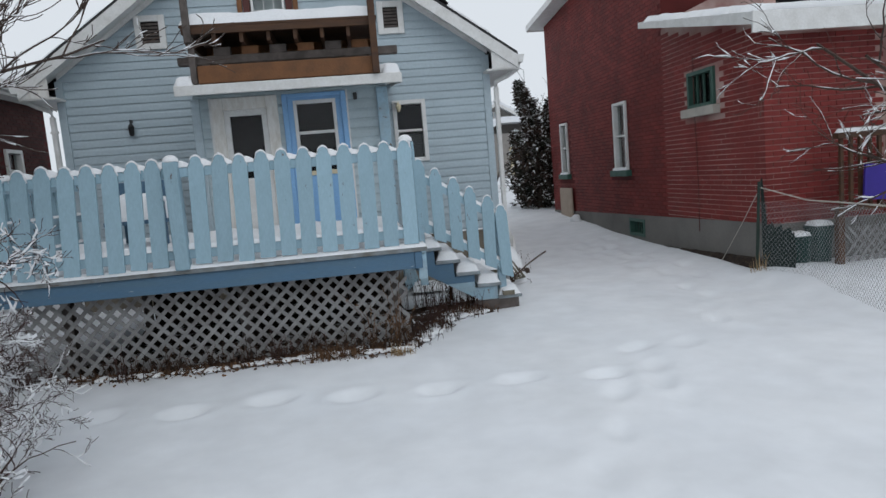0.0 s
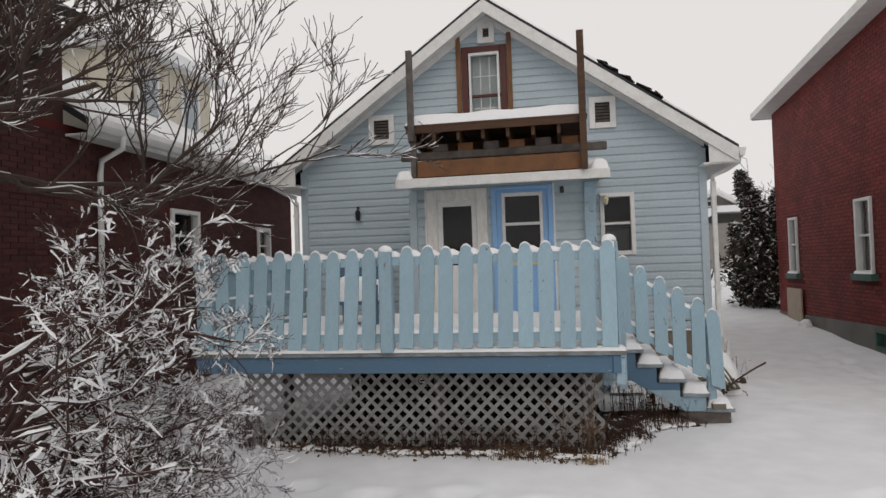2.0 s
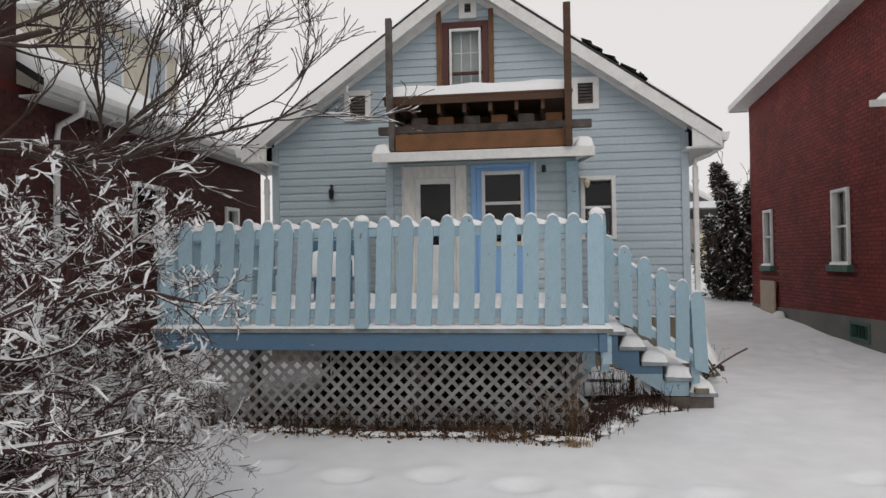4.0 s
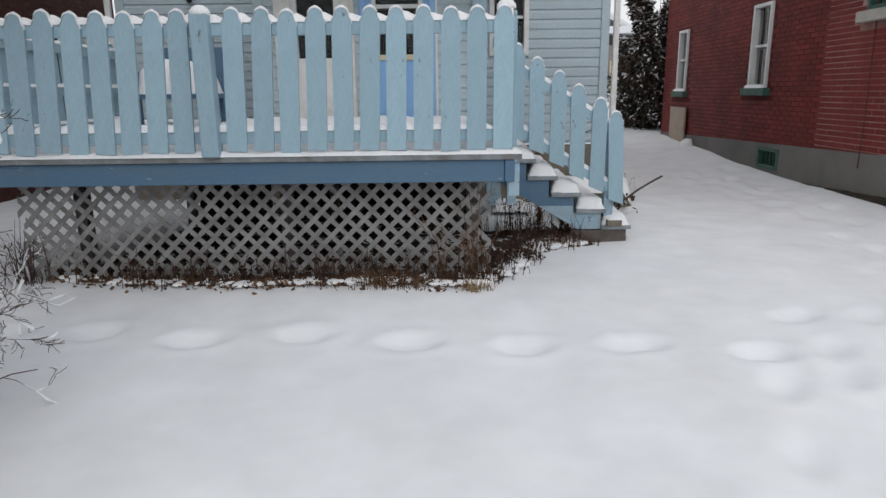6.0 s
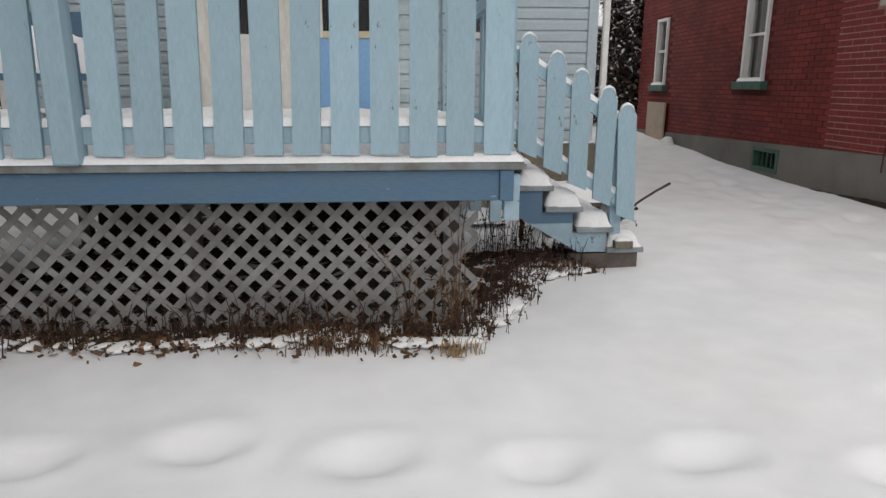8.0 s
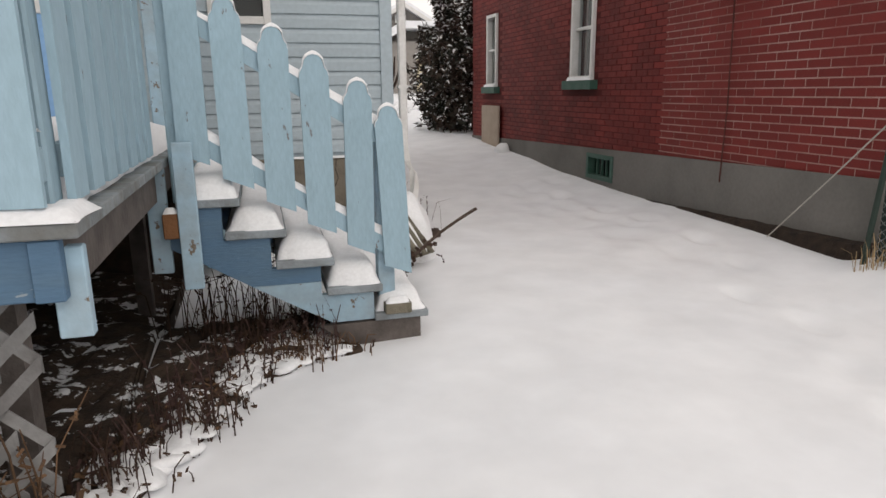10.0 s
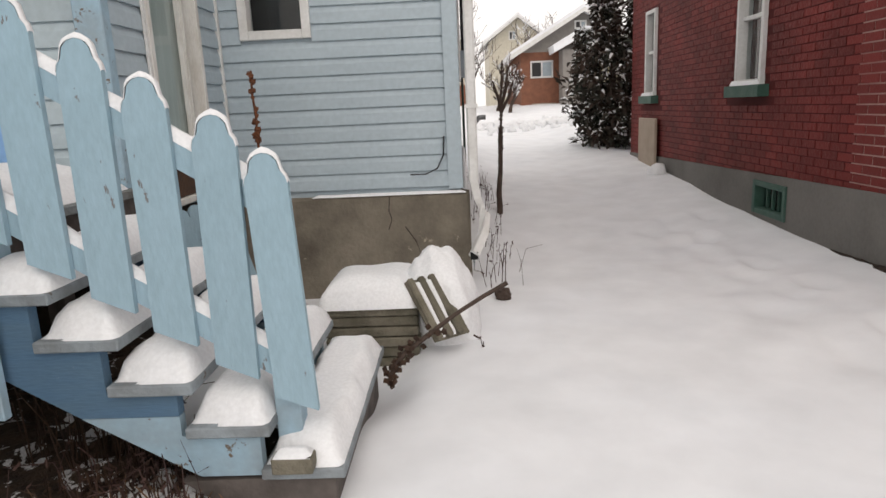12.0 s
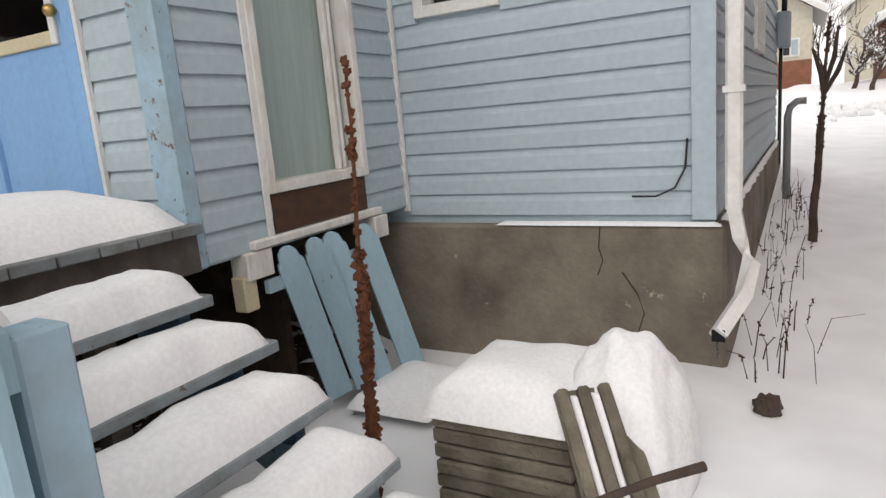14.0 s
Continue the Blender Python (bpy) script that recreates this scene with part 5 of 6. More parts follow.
# conifer shrubs: many small sprays
def conifer(x, y, h, r, n, seed, lean):
    rnd = random.Random(seed)
    z0 = ground_z(x, y) - 0.1
    t = thing("conifer", "dark snow-dusted conifer beside the brick house", "tree", "conifers")
    bm = bmesh.new()
    tube(bm, [(x, y, z0), (x, y, z0 + h * 0.9)], [0.09, 0.01], 7)
    part("trunk", bm, BARK, t)
    v, f, sv, sfc = [], [], [], []
    for k in range(n):
        u = rnd.random() ** 0.8
        a = rnd.random() * 6.28
        rr = 1.25 * r * (0.55 + 0.45 * math.sin(math.pi * min(1.0, 0.1 + u * 1.3))) * (1 - u) ** 0.4 * (0.8 + 1.3 * noise.noise((math.cos(a) * 1.6, math.sin(a) * 1.6, u * 4 + seed))) * rnd.uniform(0.35, 1.1) + 0.03
        p = Vector((x + lean * u * u + rr * math.cos(a), y + rr * math.sin(a), z0 + 0.12 + u * h))
        m = Matrix.Translation(p) @ Euler((rnd.gauss(0, 0.6), rnd.gauss(-0.2, 0.6), a + rnd.gauss(0, 0.6))).to_matrix().to_4x4()
        L, W = rnd.uniform(0.06, 0.15), rnd.uniform(0.02, 0.05)
        b = len(v)
        v += [m @ Vector(q) for q in ((-L, 0, -0.02), (0, -W, 0), (L, 0, -0.05), (0, W, 0), (0, 0, 0.03))]
        f += [(b, b + 1, b + 4), (b + 1, b + 2, b + 4), (b + 2, b + 3, b + 4), (b + 3, b, b + 4)]
        if rnd.random() < 0.13 + 0.25 * u:
            b = len(sv)
            sv += [m @ (Vector(q) * 0.75) + Vector((0, 0, 0.03)) for q in ((-L, 0, -0.02), (0, -W, 0), (L, 0, -0.05), (0, W, 0), (0, 0, 0.05))]
            sfc += [(b, b + 1, b + 4), (b + 1, b + 2, b + 4), (b + 2, b + 3, b + 4), (b + 3, b, b + 4)]
    for nm, vv, ff, mt in (("crown", v, f, NEEDLE), ("crown_snow", sv, sfc, SNOWF)):
        me = bpy.data.meshes.new(nm)
        me.from_pydata(vv, [], ff)
        me.materials.append(mt)
        tagged(part(nm, me, mt, t), kind="stuff")


conifer(5.05, 19.3, 3.6, 0.62, 3200, 1, -0.45)
conifer(5.65, 19.6, 3.1, 0.75, 2600, 2, 0.0)
conifer(4.85, 20.0, 2.2, 0.6, 1600, 3, -0.25)

# ---- red brick house ----
BX, BY0, BY1, BYB = 5.116, 8.75, 11.5, 18.1
B_HOLES = [(9.87, 10.63, 2.5, 3.05), (13.05, 13.68, 1.6, 2.93), (16.66, 17.18, 1.55, 2.82), (12.41, 13.09, 0.33, 0.66)]
bw = thing("wall_brick_side", "red painted brick side wall", "wall", kind="structure")
for c in cells(BY0, BY1, 0.8, 4.0, B_HOLES):
    part("wall_core", box(BX, BX + 0.2, c[0], c[1], c[2], c[3]), MORTAR, bw)
for c in cells(BY1, BYB, 0.5, 5.9, B_HOLES):
    part("wall_core", box(BX, BX + 0.2, c[0], c[1], c[2], c[3]), MORTARR, bw)
part("wall_core", box(BX + 0.2, 11, BYB - 0.2, BYB, 0.1, 5.4), MORTARR, bw)
rear = thing("wall_brick_rear", "red painted brick rear wall", "wall", kind="structure")
part("wall_core", box(BX + 0.2, 10.5, BY0, BY0 + 0.2, 0.8, 3.4), MORTAR, rear)
part("wall_core", box(BX + 0.2, 10.5, BY1, BY1 + 0.2, 3.3, 5.9), MORTARR, rear)
fo = thing("foundation_brick_house", "grey parged foundation of the brick house", "foundation", kind="structure")
def parge_top(y):
    return 0.83 - 0.0246 * (y - BY0)


for a, b, low in ((BY0, 12.41, -0.2), (13.09, BYB, -0.2), (12.41, 13.09, 0.66)):
    part("parging", prism([(a, low), (b, low), (b, parge_top(b)), (a, parge_top(a))], "x", BX - 0.025, BX + 0.2), PARGE, fo)
part("parging", box(BX - 0.025, BX + 0.2, 12.41, 13.09, -0.2, 0.33), PARGE, fo)
part("parging", box(BX + 0.2, 10.5, BY0 - 0.02, BY0 + 0.2, -0.2, 0.8), PARGE, fo)
tagged(part("floor_brick_house", box(BX + 0.2, 10.5, BY0 + 0.2, BYB - 0.2, 1.0, 1.1), DARK), "brick house floor, room dimness put into its near-black colour", "floor", kind="structure")
# added wall, its near-black colour paints the unlit rooms behind the windows
tagged(part("wall_brick_inner", box(6.6, 6.7, BY0 + 0.2, BYB - 0.2, 0.0, 5.4), DARK), "added inner wall, near-black in place of room shade", "wall", kind="structure")
WG = [("window_4", 9.87, 10.63, 2.5, 3.05, GREEN, "green-framed small window on a stone sill", (), (10.06, 10.25, 10.44), (0.1, 0.13, STONE)),
      ("window_5", 13.05, 13.68, 1.6, 2.93, WHITE, "white sash window over a green sill", (2.27,), (), (0.1, 0.12, GREEN)),
      ("window_6", 16.66, 17.18, 1.55, 2.82, WHITE, "narrow white sash window over a green sill", (2.2,), (), (0.1, 0.12, GREEN)),
      ("window_7", 12.41, 13.09, 0.33, 0.66, GREEN, "small barred green basement window", (), (12.55, 12.67, 12.79, 12.91), None)]
for nm, a0, a1, z0, z1, mt, lb, rl, br, si in WG:
    window(nm, "x", BX, -1, a0, a1, z0, z1, mt, lb, 0.055, rl, br, si)
    if si and si[2] is GREEN:
        snow("snow on a green window sill", snow_pad(BX - 0.11, BX - 0.03, a0, a1, z0 - 0.003, 0.05, 0.03, z0 + a0, 0.05))
# roofs
er = thing("roof_brick_extension", "white-edged lean-to roof under snow", "roof", kind="structure")
part("fascia", prism([(8.35, 3.3), (11.5, 3.95), (11.5, 4.05), (8.35, 3.45)], "x", 4.72, 4.75), WHITE, er)
part("roof_deck", prism([(8.35, 3.3), (11.5, 3.95), (11.5, 4.05), (8.35, 3.42)], "x", 4.75, 10.8), WHITE, er)
part("fascia", box(4.72, 10.8, 8.32, 8.35, 3.2, 3.45), WHITE, er)
snow("thick snow on the lean-to roof", snow_pad(4.72, 10.8, 8.33, 11.48, 3.44, 0.1, 0.12, 81, 0.1, 0.3, 0, lambda x, y: (y - 8.35) * 0.19))
mr_ = thing("roof_brick_house", "white-edged main roof of the brick house", "roof", kind="structure")
part("fascia", prism([(11.1, 5.95), (18.45, 5.42), (18.45, 5.56), (11.1, 6.12)], "x", 4.72, 4.75), WHITE, mr_)
part("soffit", prism([(11.1, 5.95), (18.45, 5.42), (18.45, 5.45), (11.1, 5.98)], "x", 4.75, BX + 0.2), WHITE, mr_)
bm = prism([(4.75, 6.1), (9.5, 7.6), (9.5, 7.5), (4.75, 5.97)], "y", 11.1, 18.4)
for v in bm.verts:
    v.co.z -= (v.co.y - 11.1) * 0.073
part("roof_deck", bm, SNOW, mr_)
part("fascia", prism([(4.75, 5.4), (4.75, 5.55), (11, 5.55), (11, 5.4)], "y", 18.42, 18.45), WHITE, mr_)
tagged(part("leaning_board", box(BX - 0.09, BX - 0.05, 16.4, 17.3, 0.25, 1.21, 0.006), PANELM), "beige board leaning on the brick wall", "board")
bm = bmesh.new()
bmesh.ops.create_icosphere(bm, subdivisions=3, radius=0.14)
for v in bm.verts:
    v.co = v.co * (1 + 0.2 * noise.noise(v.co * 12)) + Vector((4.95, 15.95, 0.45))
snow("small snow-capped stone by the wall", bm)
cb = thing("wall_cable", "thin dark cable down the brick wall", "cable")
bm = bmesh.new()
tube(bm, [(BX - 0.03, 10.45, 3.3), (BX - 0.03, 10.43, 2.2), (BX - 0.03, 10.4, 1.3), (BX - 0.03, 10.42, 0.6)], 0.007, 5)
part("cable", bm, MAHOG, cb)
wr = thing("overhead_wire", "thin black overhead service wires", "wire")
for z in (0, 0.35):
    bm = bmesh.new()
    tube(bm, [(2.6, 12.0 + z * 4, 3.7 + z), (5, 20, 4.3 + z), (12, 46, 6.2 + z)], 0.008, 4)
    part("wire", bm, BLACK, wr)

# yard corner behind the brick house
dr = thing("door_3", "grey-blue porch door of the brick house", "door", kind="structure")
part("door_leaf", box(6.95, 7.75, BY0 - 0.05, BY0 - 0.003, 1.2, 3.15, 0.006), GREYB, dr)
part("door_frame", box(6.87, 6.948, BY0 - 0.07, BY0 - 0.003, 1.2, 3.2), DARK, dr)
rl = thing("porch_railing", "dark brown railing with a line of snow", "railing")
for k in range(14):
    part("baluster", box(5.75 + k * 0.13, 5.79 + k * 0.13, 8.2, 8.24, 1.0, 1.85), WOODB, rl)
part("top_rail", box(5.7, 7.6, 8.17, 8.27, 1.85, 1.92), WOODB, rl)
part("bottom_rail", box(5.7, 7.6, 8.18, 8.26, 0.95, 1.0), WOODB, rl)
part("leg", box(5.7, 5.78, 8.18, 8.26, 0.0, 0.95), WOODB, rl)
part("rail_snow", snow_pad(5.7, 7.6, 8.16, 8.28, 1.92, 0.05, 0.04, 91, 0.05), SNOWF, rl, smooth=True)
tagged(part("purple_tarp", prism([(6.0, 1.08), (6.6, 1.05), (6.62, 1.55), (6.3, 1.5), (6.02, 1.52)], "y", 8.12, 8.15), PURPLE), "purple tarp hung on the dark railing", "tarp")
for x, y, h in ((5.66, 8.48, 0.46), (5.42, 8.55, 0.34)):
    b = thing("garden_bin", "dark green plastic bin capped with snow", "bin", "green bins")
    bm = bmesh.new()
    z = ground_z(x, y)
    tube(bm, [(x, y, z), (x, y, z + h * 0.9), (x, y, z + h * 0.92), (x, y, z + h)], [0.13, 0.165, 0.185, 0.18], 14)
    part("body", bm, BIN, b)
    part("lid_snow", snow_pad(x - 0.13, x + 0.13, y - 0.13, y + 0.13, z + h, 0.06, 0.03, x, 0.1), SNOWF, b, smooth=True)
fl = thing("lattice_panel", "pale green lattice panel behind the wire fence", "lattice")
for k in range(13):
    a = 5.75 + k * 0.12
    part("lattice_strip", prism([(a, 0.3), (a + 0.04, 0.3), (a + 0.44, 0.74), (a + 0.4, 0.74)], "y", 8.25, 8.257), LATT, fl)
    part("lattice_strip", prism([(a + 0.4, 0.3), (a + 0.44, 0.3), (a + 0.04, 0.74), (a, 0.74)], "y", 8.26, 8.267), LATT, fl)
wf = thing("wire_fence", "rusty mesh fence on a leaning steel post", "fence", kind="structure")
bm = bmesh.new()
tube(bm, [(4.84, 8.57, 0.15), (4.82, 8.44, 1.4)], [0.022, 0.02], 6)
part("post", bm, STEEL, wf, "leaning dark green steel post")
FE = [(4.83, 8.47, 0.2, 1.33), (5.0, 7.8, 0.2, 1.17), (4.85, 7.0, 0.2, 1.18), (4.6, 6.2, 0.2, 1.2), (4.3, 5.2, 0.2, 1.2)]
bm = bmesh.new()
tube(bm, [(a, b, d_) for a, b, c_, d_ in FE], 0.009, 5)
part("top_rope", bm, STONE, wf, "sagging snowy top wire")
bm = bmesh.new()
for (xa, ya, la, ha), (xb, yb, lb, hb) in zip(FE[:3], FE[1:4]):
    span, top_ = math.hypot(xb - xa, yb - ya), min(ha, hb) - 0.02
    for k in range(-17, int(span / 0.06) + 1):
        for s in (1, -1):
            # each wire climbs at 45 degrees and is cut at the ends of its bay
            u0 = k * 0.06 if s > 0 else k * 0.06 + top_ - 0.2
            w0, w1 = sorted((s * (0 - u0), s * (span - u0)))
            w0, w1 = max(w0, 0.0), min(w1, top_ - 0.2)
            if w1 > w0 + 0.02:
                P = lambda w: Vector((xa + (xb - xa) * (u0 + s * w) / span, ya + (yb - ya) * (u0 + s * w) / span, 0.2 + w))
                tube(bm, [P(w0), P(w1)], 0.0016, 3)
part("wire_mesh", bm, GALV, wf)
bm = bmesh.new()
tube(bm, [(4.82, 8.46, 1.28), (4.9, 9.0, 0.79), (4.96, 9.6, 0.24)], 0.006, 5)
part("guy_wire", bm, STONE, wf, "pale guy rope")
bm = bmesh.new()
prev = None
for k in range(13):
    f = k / 12
    x, y = 4.88 + 0.26 * f, 8.5 - 0.28 * f
    lo_, hi_ = 0.2, (1.42 if k < 2 else 0.9 - 0.15 * f) + 0.04 * math.sin(k * 2.1)
    o = 0.02 * math.sin(k * 1.7)
    ring = [bm.verts.new((x, y + o, lo_)), bm.verts.new((x, y - o, (lo_ + hi_) / 2)), bm.verts.new((x, y + o, hi_)), bm.verts.new((x + 0.004, y + o + 0.008, hi_)), bm.verts.new((x + 0.004, y - o + 0.008, (lo_ + hi_) / 2)), bm.verts.new((x + 0.004, y + o + 0.008, lo_))]
    if prev:
        for a in range(6):
            bm.faces.new((prev[a], ring[a], ring[(a + 1) % 6], prev[(a + 1) % 6]))
    prev = ring
tagged(part("green_screen", bm, SCREENM), "dark green plastic sheet hung behind the fence", "sheet")
# dark earth bared along the foot of the brick wall
bm = bmesh.new()
prev = None
for k in range(60):
    y = 8.65 + k * 0.08
    t_ = 0.36 - 0.042 * (y - 8.9) + 0.012 * noise.noise((y * 6, 2, 2))
    ring = [bm.verts.new((5.1, y, t_)), bm.verts.new((5.02, y, t_ - 0.02)), bm.verts.new((4.93 + 0.03 * noise.noise((y * 4, 1, 1)), y, 0.08))]
    if prev:
        for a in range(2):
            bm.faces.new((prev[a], prev[a + 1], ring[a + 1], ring[a]))
    prev = ring
tagged(part("soil_bank", bm, SOIL_SHADE), "dark bare earth along the brick wall foot", "soil", kind="structure")

# ---- neighbour on the far side of the yard ----
NX = -6.45
N_HOLES = [(13.7, 14.3, 2.15, 2.93), (10.6, 11.45, 2.2, 3.08), (6.2, 7.0, 2.2, 2.95)]
nw = thing("wall_neighbour", "dark red brick wall of the neighbouring house", "wall", kind="structure")
for c in cells(3.0, 15.5, -0.1, 4.0, N_HOLES):
    part("wall_core", box(NX - 0.2, NX, c[0], c[1], c[2], c[3]), MORTARR, nw)
part("wall_core", box(NX - 5, NX - 0.2, 15.3, 15.5, -0.1, 4.0), BRICKD, nw)
part("wall_core", box(NX - 5, NX - 0.2, 3.0, 3.2, -0.1, 5.4), BRICKD, nw)
part("upper_wall", box(NX - 3, NX - 0.02, 3.0, 8.3, 4.0, 5.4), BRICKD, nw)
# added near-black wall in place of the neighbour's dim rooms
tagged(part("wall_neighbour_inner", box(NX - 1.7, NX - 1.6, 3.2, 15.3, 0, 4), DARK), "added inner wall, near-black in place of room shade", "wall", kind="structure")
for k, h in enumerate(N_HOLES):
    window("window_%d" % (8 + k), "x", NX, 1, h[0], h[1], h[2], h[3], WHITE, "white-framed window in dark brick", 0.07, ((h[2] + h[3]) / 2,), (), (0.06, 0.08, WHITE))
nr = thing("roof_neighbour", "snow-covered roof with white eaves", "roof", kind="structure")
part("roof_deck", prism([(-6.1, 4.06), (-9.5, 6.2), (-9.5, 6.1), (-6.1, 3.96)], "y", 8.3, 15.9), SHINGLE, nr)
part("fascia", box(-6.12, -6.09, 8.3, 15.9, 3.86, 4.06), WHITE, nr)
part("soffit", box(NX, -6.12, 8.3, 15.9, 3.84, 3.87), WHITE, nr)
part("gutter", prism([(-6.09, 3.94), (-5.99, 4.06), (-5.97, 4.06), (-5.97, 3.98), (-6.03, 3.9)], "y", 8.3, 15.9), WHITE, nr)
part("upper_roof", prism([(-6.1, 5.4), (-9.5, 6.6), (-9.5, 6.5), (-6.1, 5.3)], "y", 2.7, 8.3), SHINGLE, nr)
snow("snow blanket over the neighbour's roof", snow_pad(-9.5, -6.1, 8.3, 15.9, 4.065, 0.13, 0.14, 95, 0.12, 0.3, 0, lambda x, y: (-6.1 - x) * 0.63))
g = thing("neighbour_downspout", "white downspout on dark brick", "downspout")
bm = bmesh.new()
tube(bm, [(-6.03, 8.9, 3.92), (-6.05, 8.9, 3.75), (-6.36, 8.88, 3.6), (-6.39, 8.88, 3.4), (-6.39, 8.88, 0.2)], 0.04, 8)
part("pipe", bm, WHITE, g, smooth=True)
dm = thing("dormer", "cream sided dormer on the snowy roof", "dormer")
part("cheek", box(-9, -7.0, 10.2, 12.9, 4.3, 5.75), CREAMW, dm)
for y in (10.6, 11.9):
    part("window", box(-7.01, -6.97, y, y + 0.5, 4.75, 5.5), GREYB, dm)
    part("window_frame", box(-7.0, -6.96, y - 0.06, y, 4.7, 5.55), WHITE, dm)
    part("window_frame", box(-7.0, -6.96, y + 0.5, y + 0.56, 4.7, 5.55), WHITE, dm)
part("dormer_roof", box(-9, -6.75, 10.0, 13.1, 5.75, 5.95), SNOW, dm)

# ---- houses across the street ----
def far_house(x0, x1, y, z0, eave, peak, wall_m, low_m, label, windows=()):
    h = thing("house", label, "house", "houses across the street")
    part("wall", box(x0, x1, y, y + 8, z0 - 0.5, eave), low_m, h)
    xm = (x0 + x1) / 2
    part("gable", prism([(x0, eave), (x1, eave), (xm, peak)], "y", y + 0.01, y + 8), wall_m, h)
    for a in (x0, x1):
        s = -1 if a < xm else 1
        part("roof", prism([(a + s * 0.5, eave - 0.25), (xm, peak), (xm, peak + 0.25), (a + s * 0.5, eave)], "y", y - 0.5, y + 8.4), SNOW, h)
        part("bargeboard", prism([(a + s * 0.5, eave - 0.32), (xm, peak - 0.07), (xm, peak + 0.1), (a + s * 0.5, eave - 0.12)], "y", y - 0.56, y - 0.5), WHITE, h)
    for a, b, c, d_ in windows:
        w_ = part("window", box(a, b, y - 0.06, y - 0.002, c, d_), WHITE, h)
        n = max(2, round((b - a) / 0.5))
        for k in range(n):
            u0 = a + 0.07 + k * (b - a - 0.07) / n
            part("pane", box(u0, u0 + (b - a - 0.07) / n - 0.07, y - 0.08, y - 0.061, c + 0.07, d_ - 0.07), GREYB if k % 2 else BLACK, w_)
    return h


fh = far_house(4.75, 9.9, 35, 1.3, 3.6, 5.15, TAUPE, FARBRICK, "taupe bungalow with an orange brick front", ((5.15, 6.1, 2.55, 3.25), (7.0, 7.5, 4.45, 4.8)))
part("stucco_bay", box(6.35, 9.5, 33.9, 35, 0.8, 3.6), TAUPE, fh)
part("porch_roof", prism([(5.95, 3.45), (7.2, 4.1), (9.8, 4.1), (9.8, 4.4), (7.1, 4.4), (5.9, 3.75)], "y", 33.4, 35.2), SNOW, fh)
part("porch_panel", box(7.7, 8.6, 33.8, 33.9, 1.5, 2.9), CREAM, fh)
part("plinth", box(5.2, 6.2, 34.9, 35, 0.8, 1.5), STONE, fh)
wh = far_house(-3.5, 2.4, 38, 1.3, 4.4, 6.4, CREAMW, CREAMW, "white house with a low brick base and snowy roof", ((1.35, 2.0, 2.65, 3.35),))
part("brick_base", box(-3.5, 2.42, 37.94, 37.995, 0.8, 2.5), FARBRICK, wh)
far_house(4.3, 8.3, 54, 1.3, 5.8, 7.4, CREAMW, CREAMW, "white two-storey house far away", ((5.7, 6.2, 5.9, 6.5),))
far_house(12.5, 19, 37, 1.3, 4.2, 7.0, TAUPE, FARBRICK, "grey gabled house far away", ((14, 15, 2.4, 3.4),))
rnd = random.Random(77)
for x, y, h in ((3.6, 33, 3.0), (4.0, 31.5, 2.2), (9, 44, 6.5), (13, 46, 7), (-1, 45, 7), (3.2, 47, 7.5), (17, 50, 8), (6.5, 46, 7)):
    segs = []
    grow((x, y, 1.0), (0, 0, 1), h * 0.5, 0.09, 3, rnd, segs, 0.5, 0.22, (5, 7), 0.62)
    plant("street_tree", segs, "bare tree across the street, frosted", "tree", BARK, 0.012)
bm = bmesh.new()
for k in range(240):
    x = rnd.uniform(2.6, 6.5)
    y = 25.5 + rnd.gauss(0, 0.7)
    r = rnd.uniform(0.05, 0.16)
    bmesh.ops.create_icosphere(bm, subdivisions=1, radius=r, matrix=Matrix.Translation((x, y, ground_z(x, y) + 0.02)) @ Euler((rnd.random() * 6, rnd.random() * 6, 0)).to_matrix().to_4x4() @ Matrix.Diagonal((1, 1, 0.7, 1)))
tagged(part("snow_lumps", bm, SNOWF, smooth=True), "broken ridge of ploughed snow by the street", "snow", kind="stuff")

# things on the deck, half seen through the fence
ch = thing("patio_chair", "dark patio chair heaped with snow on the deck", "chair")
for x in (-2.75, -2.2):
    for y in (7.9, 8.4):
        part("leg", box(x, x + 0.04, y, y + 0.04, DZ, DZ + 0.62), RIM, ch)
part("seat", box(-2.77, -2.14, 7.88, 8.46, DZ + 0.4, DZ + 0.44), RIM, ch)
part("backrest", box(-2.77, -2.14, 8.42, 8.46, DZ + 0.44, DZ + 0.85), RIM, ch)
snow("heap of snow on the patio chair", snow_pad(-2.75, -2.16, 7.9, 8.42, DZ + 0.44, 0.3, 0.05, 97, 0.2, 0.3))

# ---- bricks ----
bl, bh, jt = 0.215, 0.062, 0.0115


def brick_cut(y0, y1, z, holes):
    return any(h[0] < y1 and h[1] > y0 and h[2] - 0.02 < z + bh and h[3] > z for h in holes)


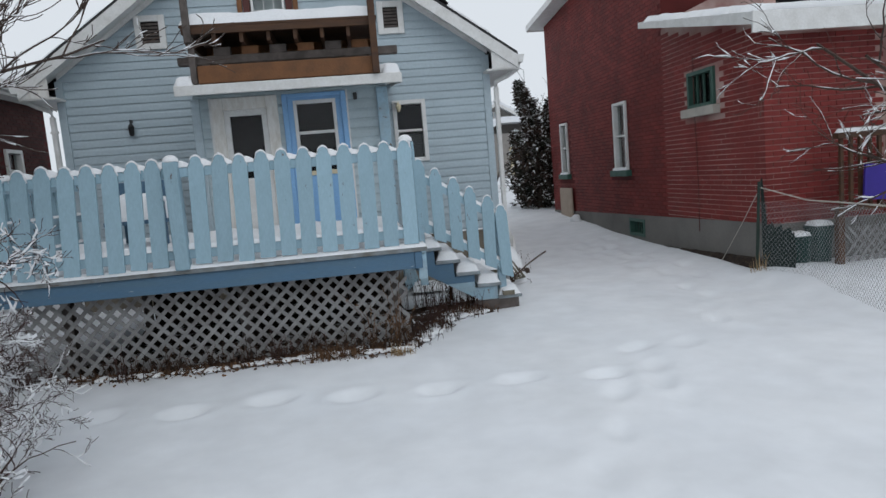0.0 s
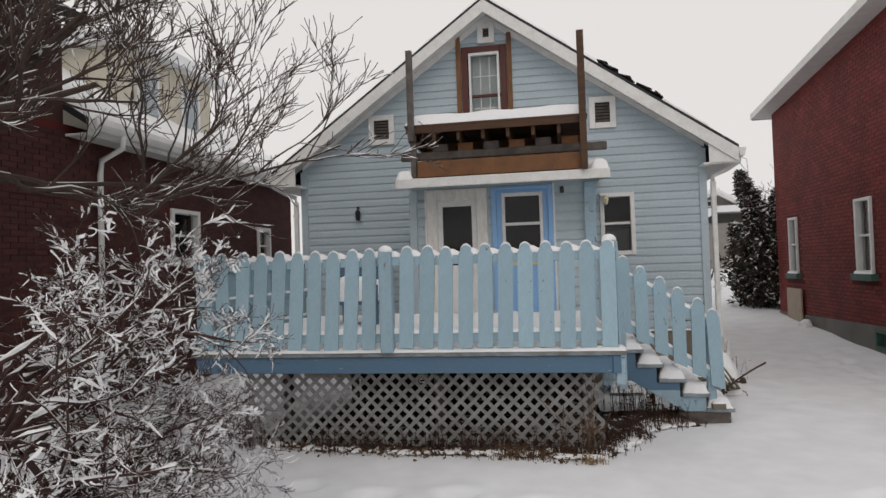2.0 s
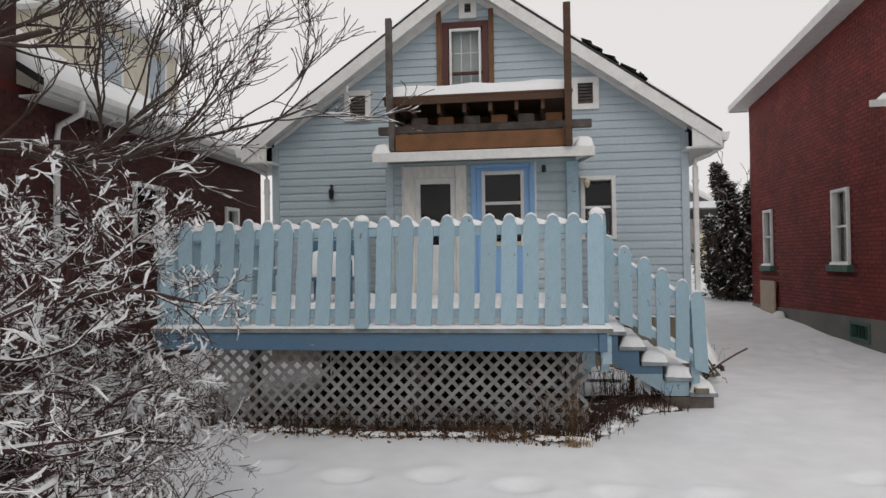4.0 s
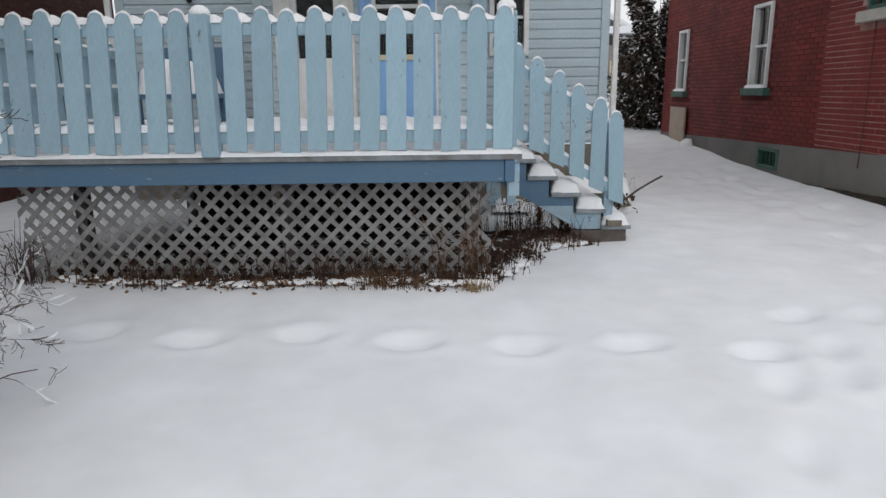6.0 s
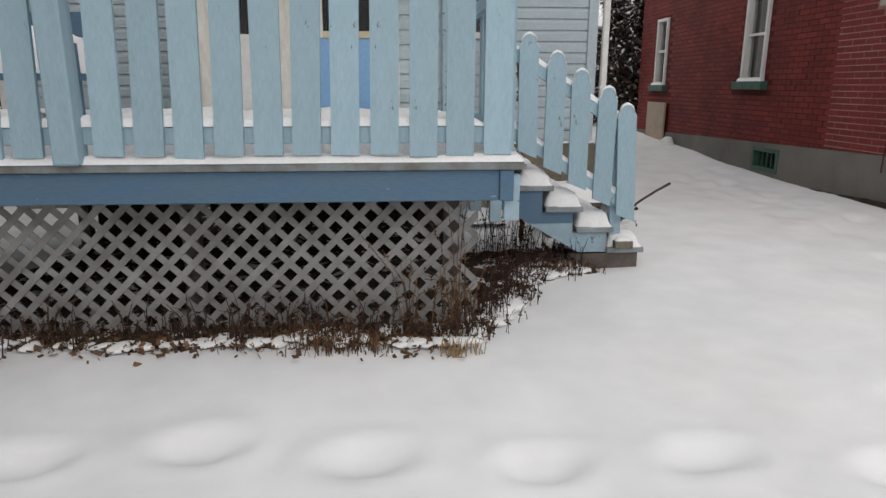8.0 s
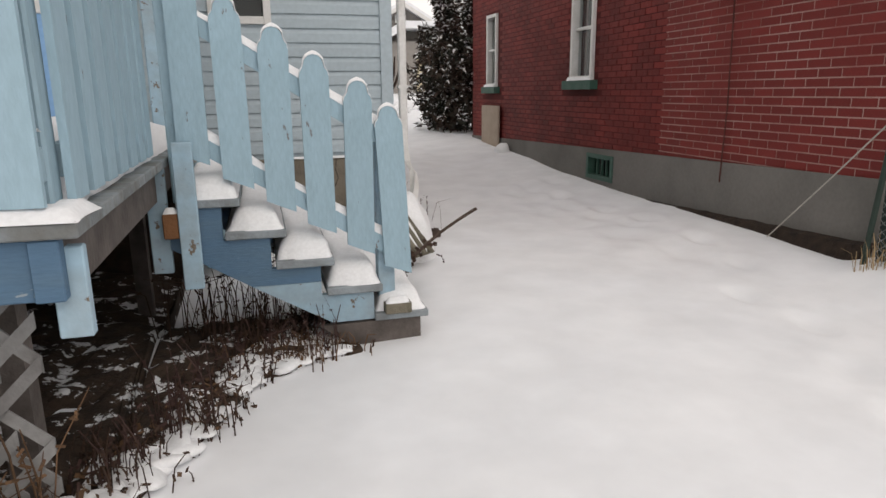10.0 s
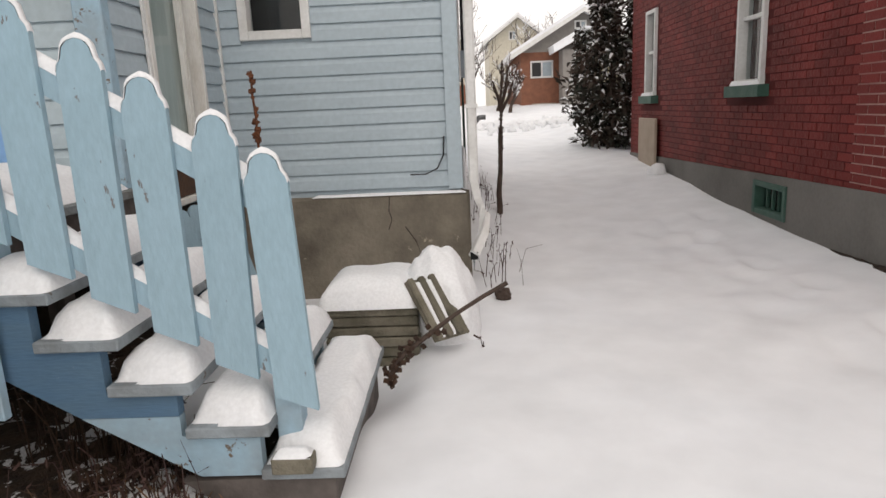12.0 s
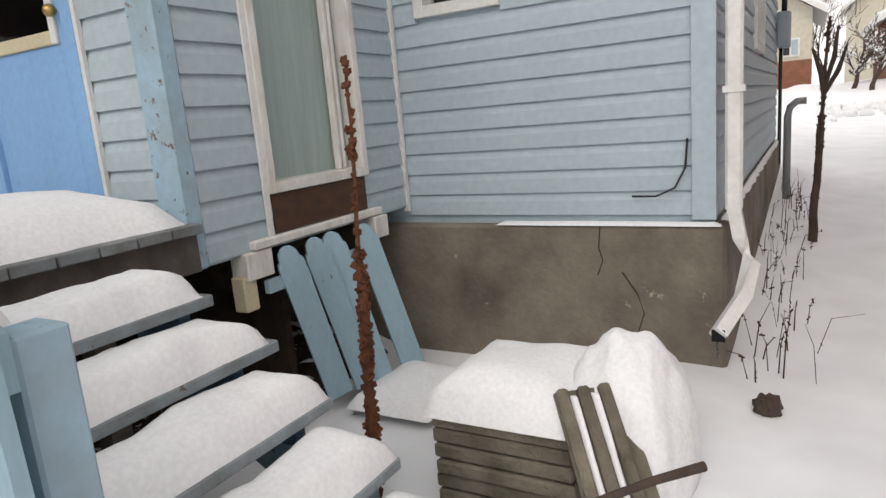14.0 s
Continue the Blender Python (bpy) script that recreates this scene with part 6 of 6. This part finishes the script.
ME = mesh_of(box(-0.005, 0, 0, bl, 0, bh), "brick", BRICK)
MEH = mesh_of(box(-0.005, 0, 0, bl / 2 - jt / 2, 0, bh), "brick", BRICK)
loose, near = bmesh.new(), bmesh.new()
k, z, count = 0, 0.5945, 0
SILLS = [(9.76, 10.74, 2.35, 2.5), (12.94, 13.79, 1.46, 1.6), (16.55, 17.29, 1.4, 1.55)]
while z < 5.85:
    y_end = BYB if z < 5.4 else 17.0
    y = BY0 + (0 if k % 2 else -(bl + jt) / 2)
    while y < y_end:
        a, b = max(y, BY0), min(y + bl, y_end)
        roof = 3.3 + (a - 8.35) * 0.19 - 0.02
        if b - a > 0.05 and z + bh > parge_top(a) and not brick_cut(a, b, z, B_HOLES + SILLS) and (a >= BY1 - 0.1 or z + bh < roof):
            if a < BY1 and z < 2.72 and count < 290:
                o = part("brick", ME if b - a > bl - 0.01 else MEH, BRICK, bw)
                o.location = (BX + random.uniform(0, 0.002), a, z)
                count += 1
            else:
                boxm(near if a < BY1 - 0.1 else loose, BX - 0.005, BX, a, b, z, z + bh)
        y += bl + jt
    z += bh + jt
    k += 1
tagged(part("brickwork", loose, BRICKJ, bw), "red painted bricks of the far wall", "", kind="stuff")
tagged(part("brickwork", near, BRICKN, bw), "red painted bricks of the extension", "", kind="stuff")
loose = bmesh.new()
k, z = 0, 0.815
while z < 3.2:
    x = BX + (0 if k % 2 else -(bl + jt) / 2)
    while x < 9.5:
        a = max(x, BX)
        if x + bl - a > 0.04 and not (a < 7.8 and a + bl > 6.85 and z > 1.1):
            boxm(loose, a, x + bl, BY0 - 0.012, BY0, z, z + bh)
        x += bl + jt
    z += bh + jt
    k += 1
tagged(part("brickwork", loose, BRICKN, rear), "red painted bricks of the rear wall", "", kind="stuff")
loose = bmesh.new()
k, z = 0, 0.0
while z < 3.85:
    y = 3.0 + (0 if k % 2 else 0.11)
    while y < 15.3:
        if not brick_cut(y, y + bl, z, N_HOLES):
            boxm(loose, NX, NX + 0.01, y, y + bl, z, z + bh)
        y += bl + jt
    z += bh + jt
    k += 1
tagged(part("brickwork", loose, BRICKD, nw), "dark weathered bricks", "", kind="stuff")
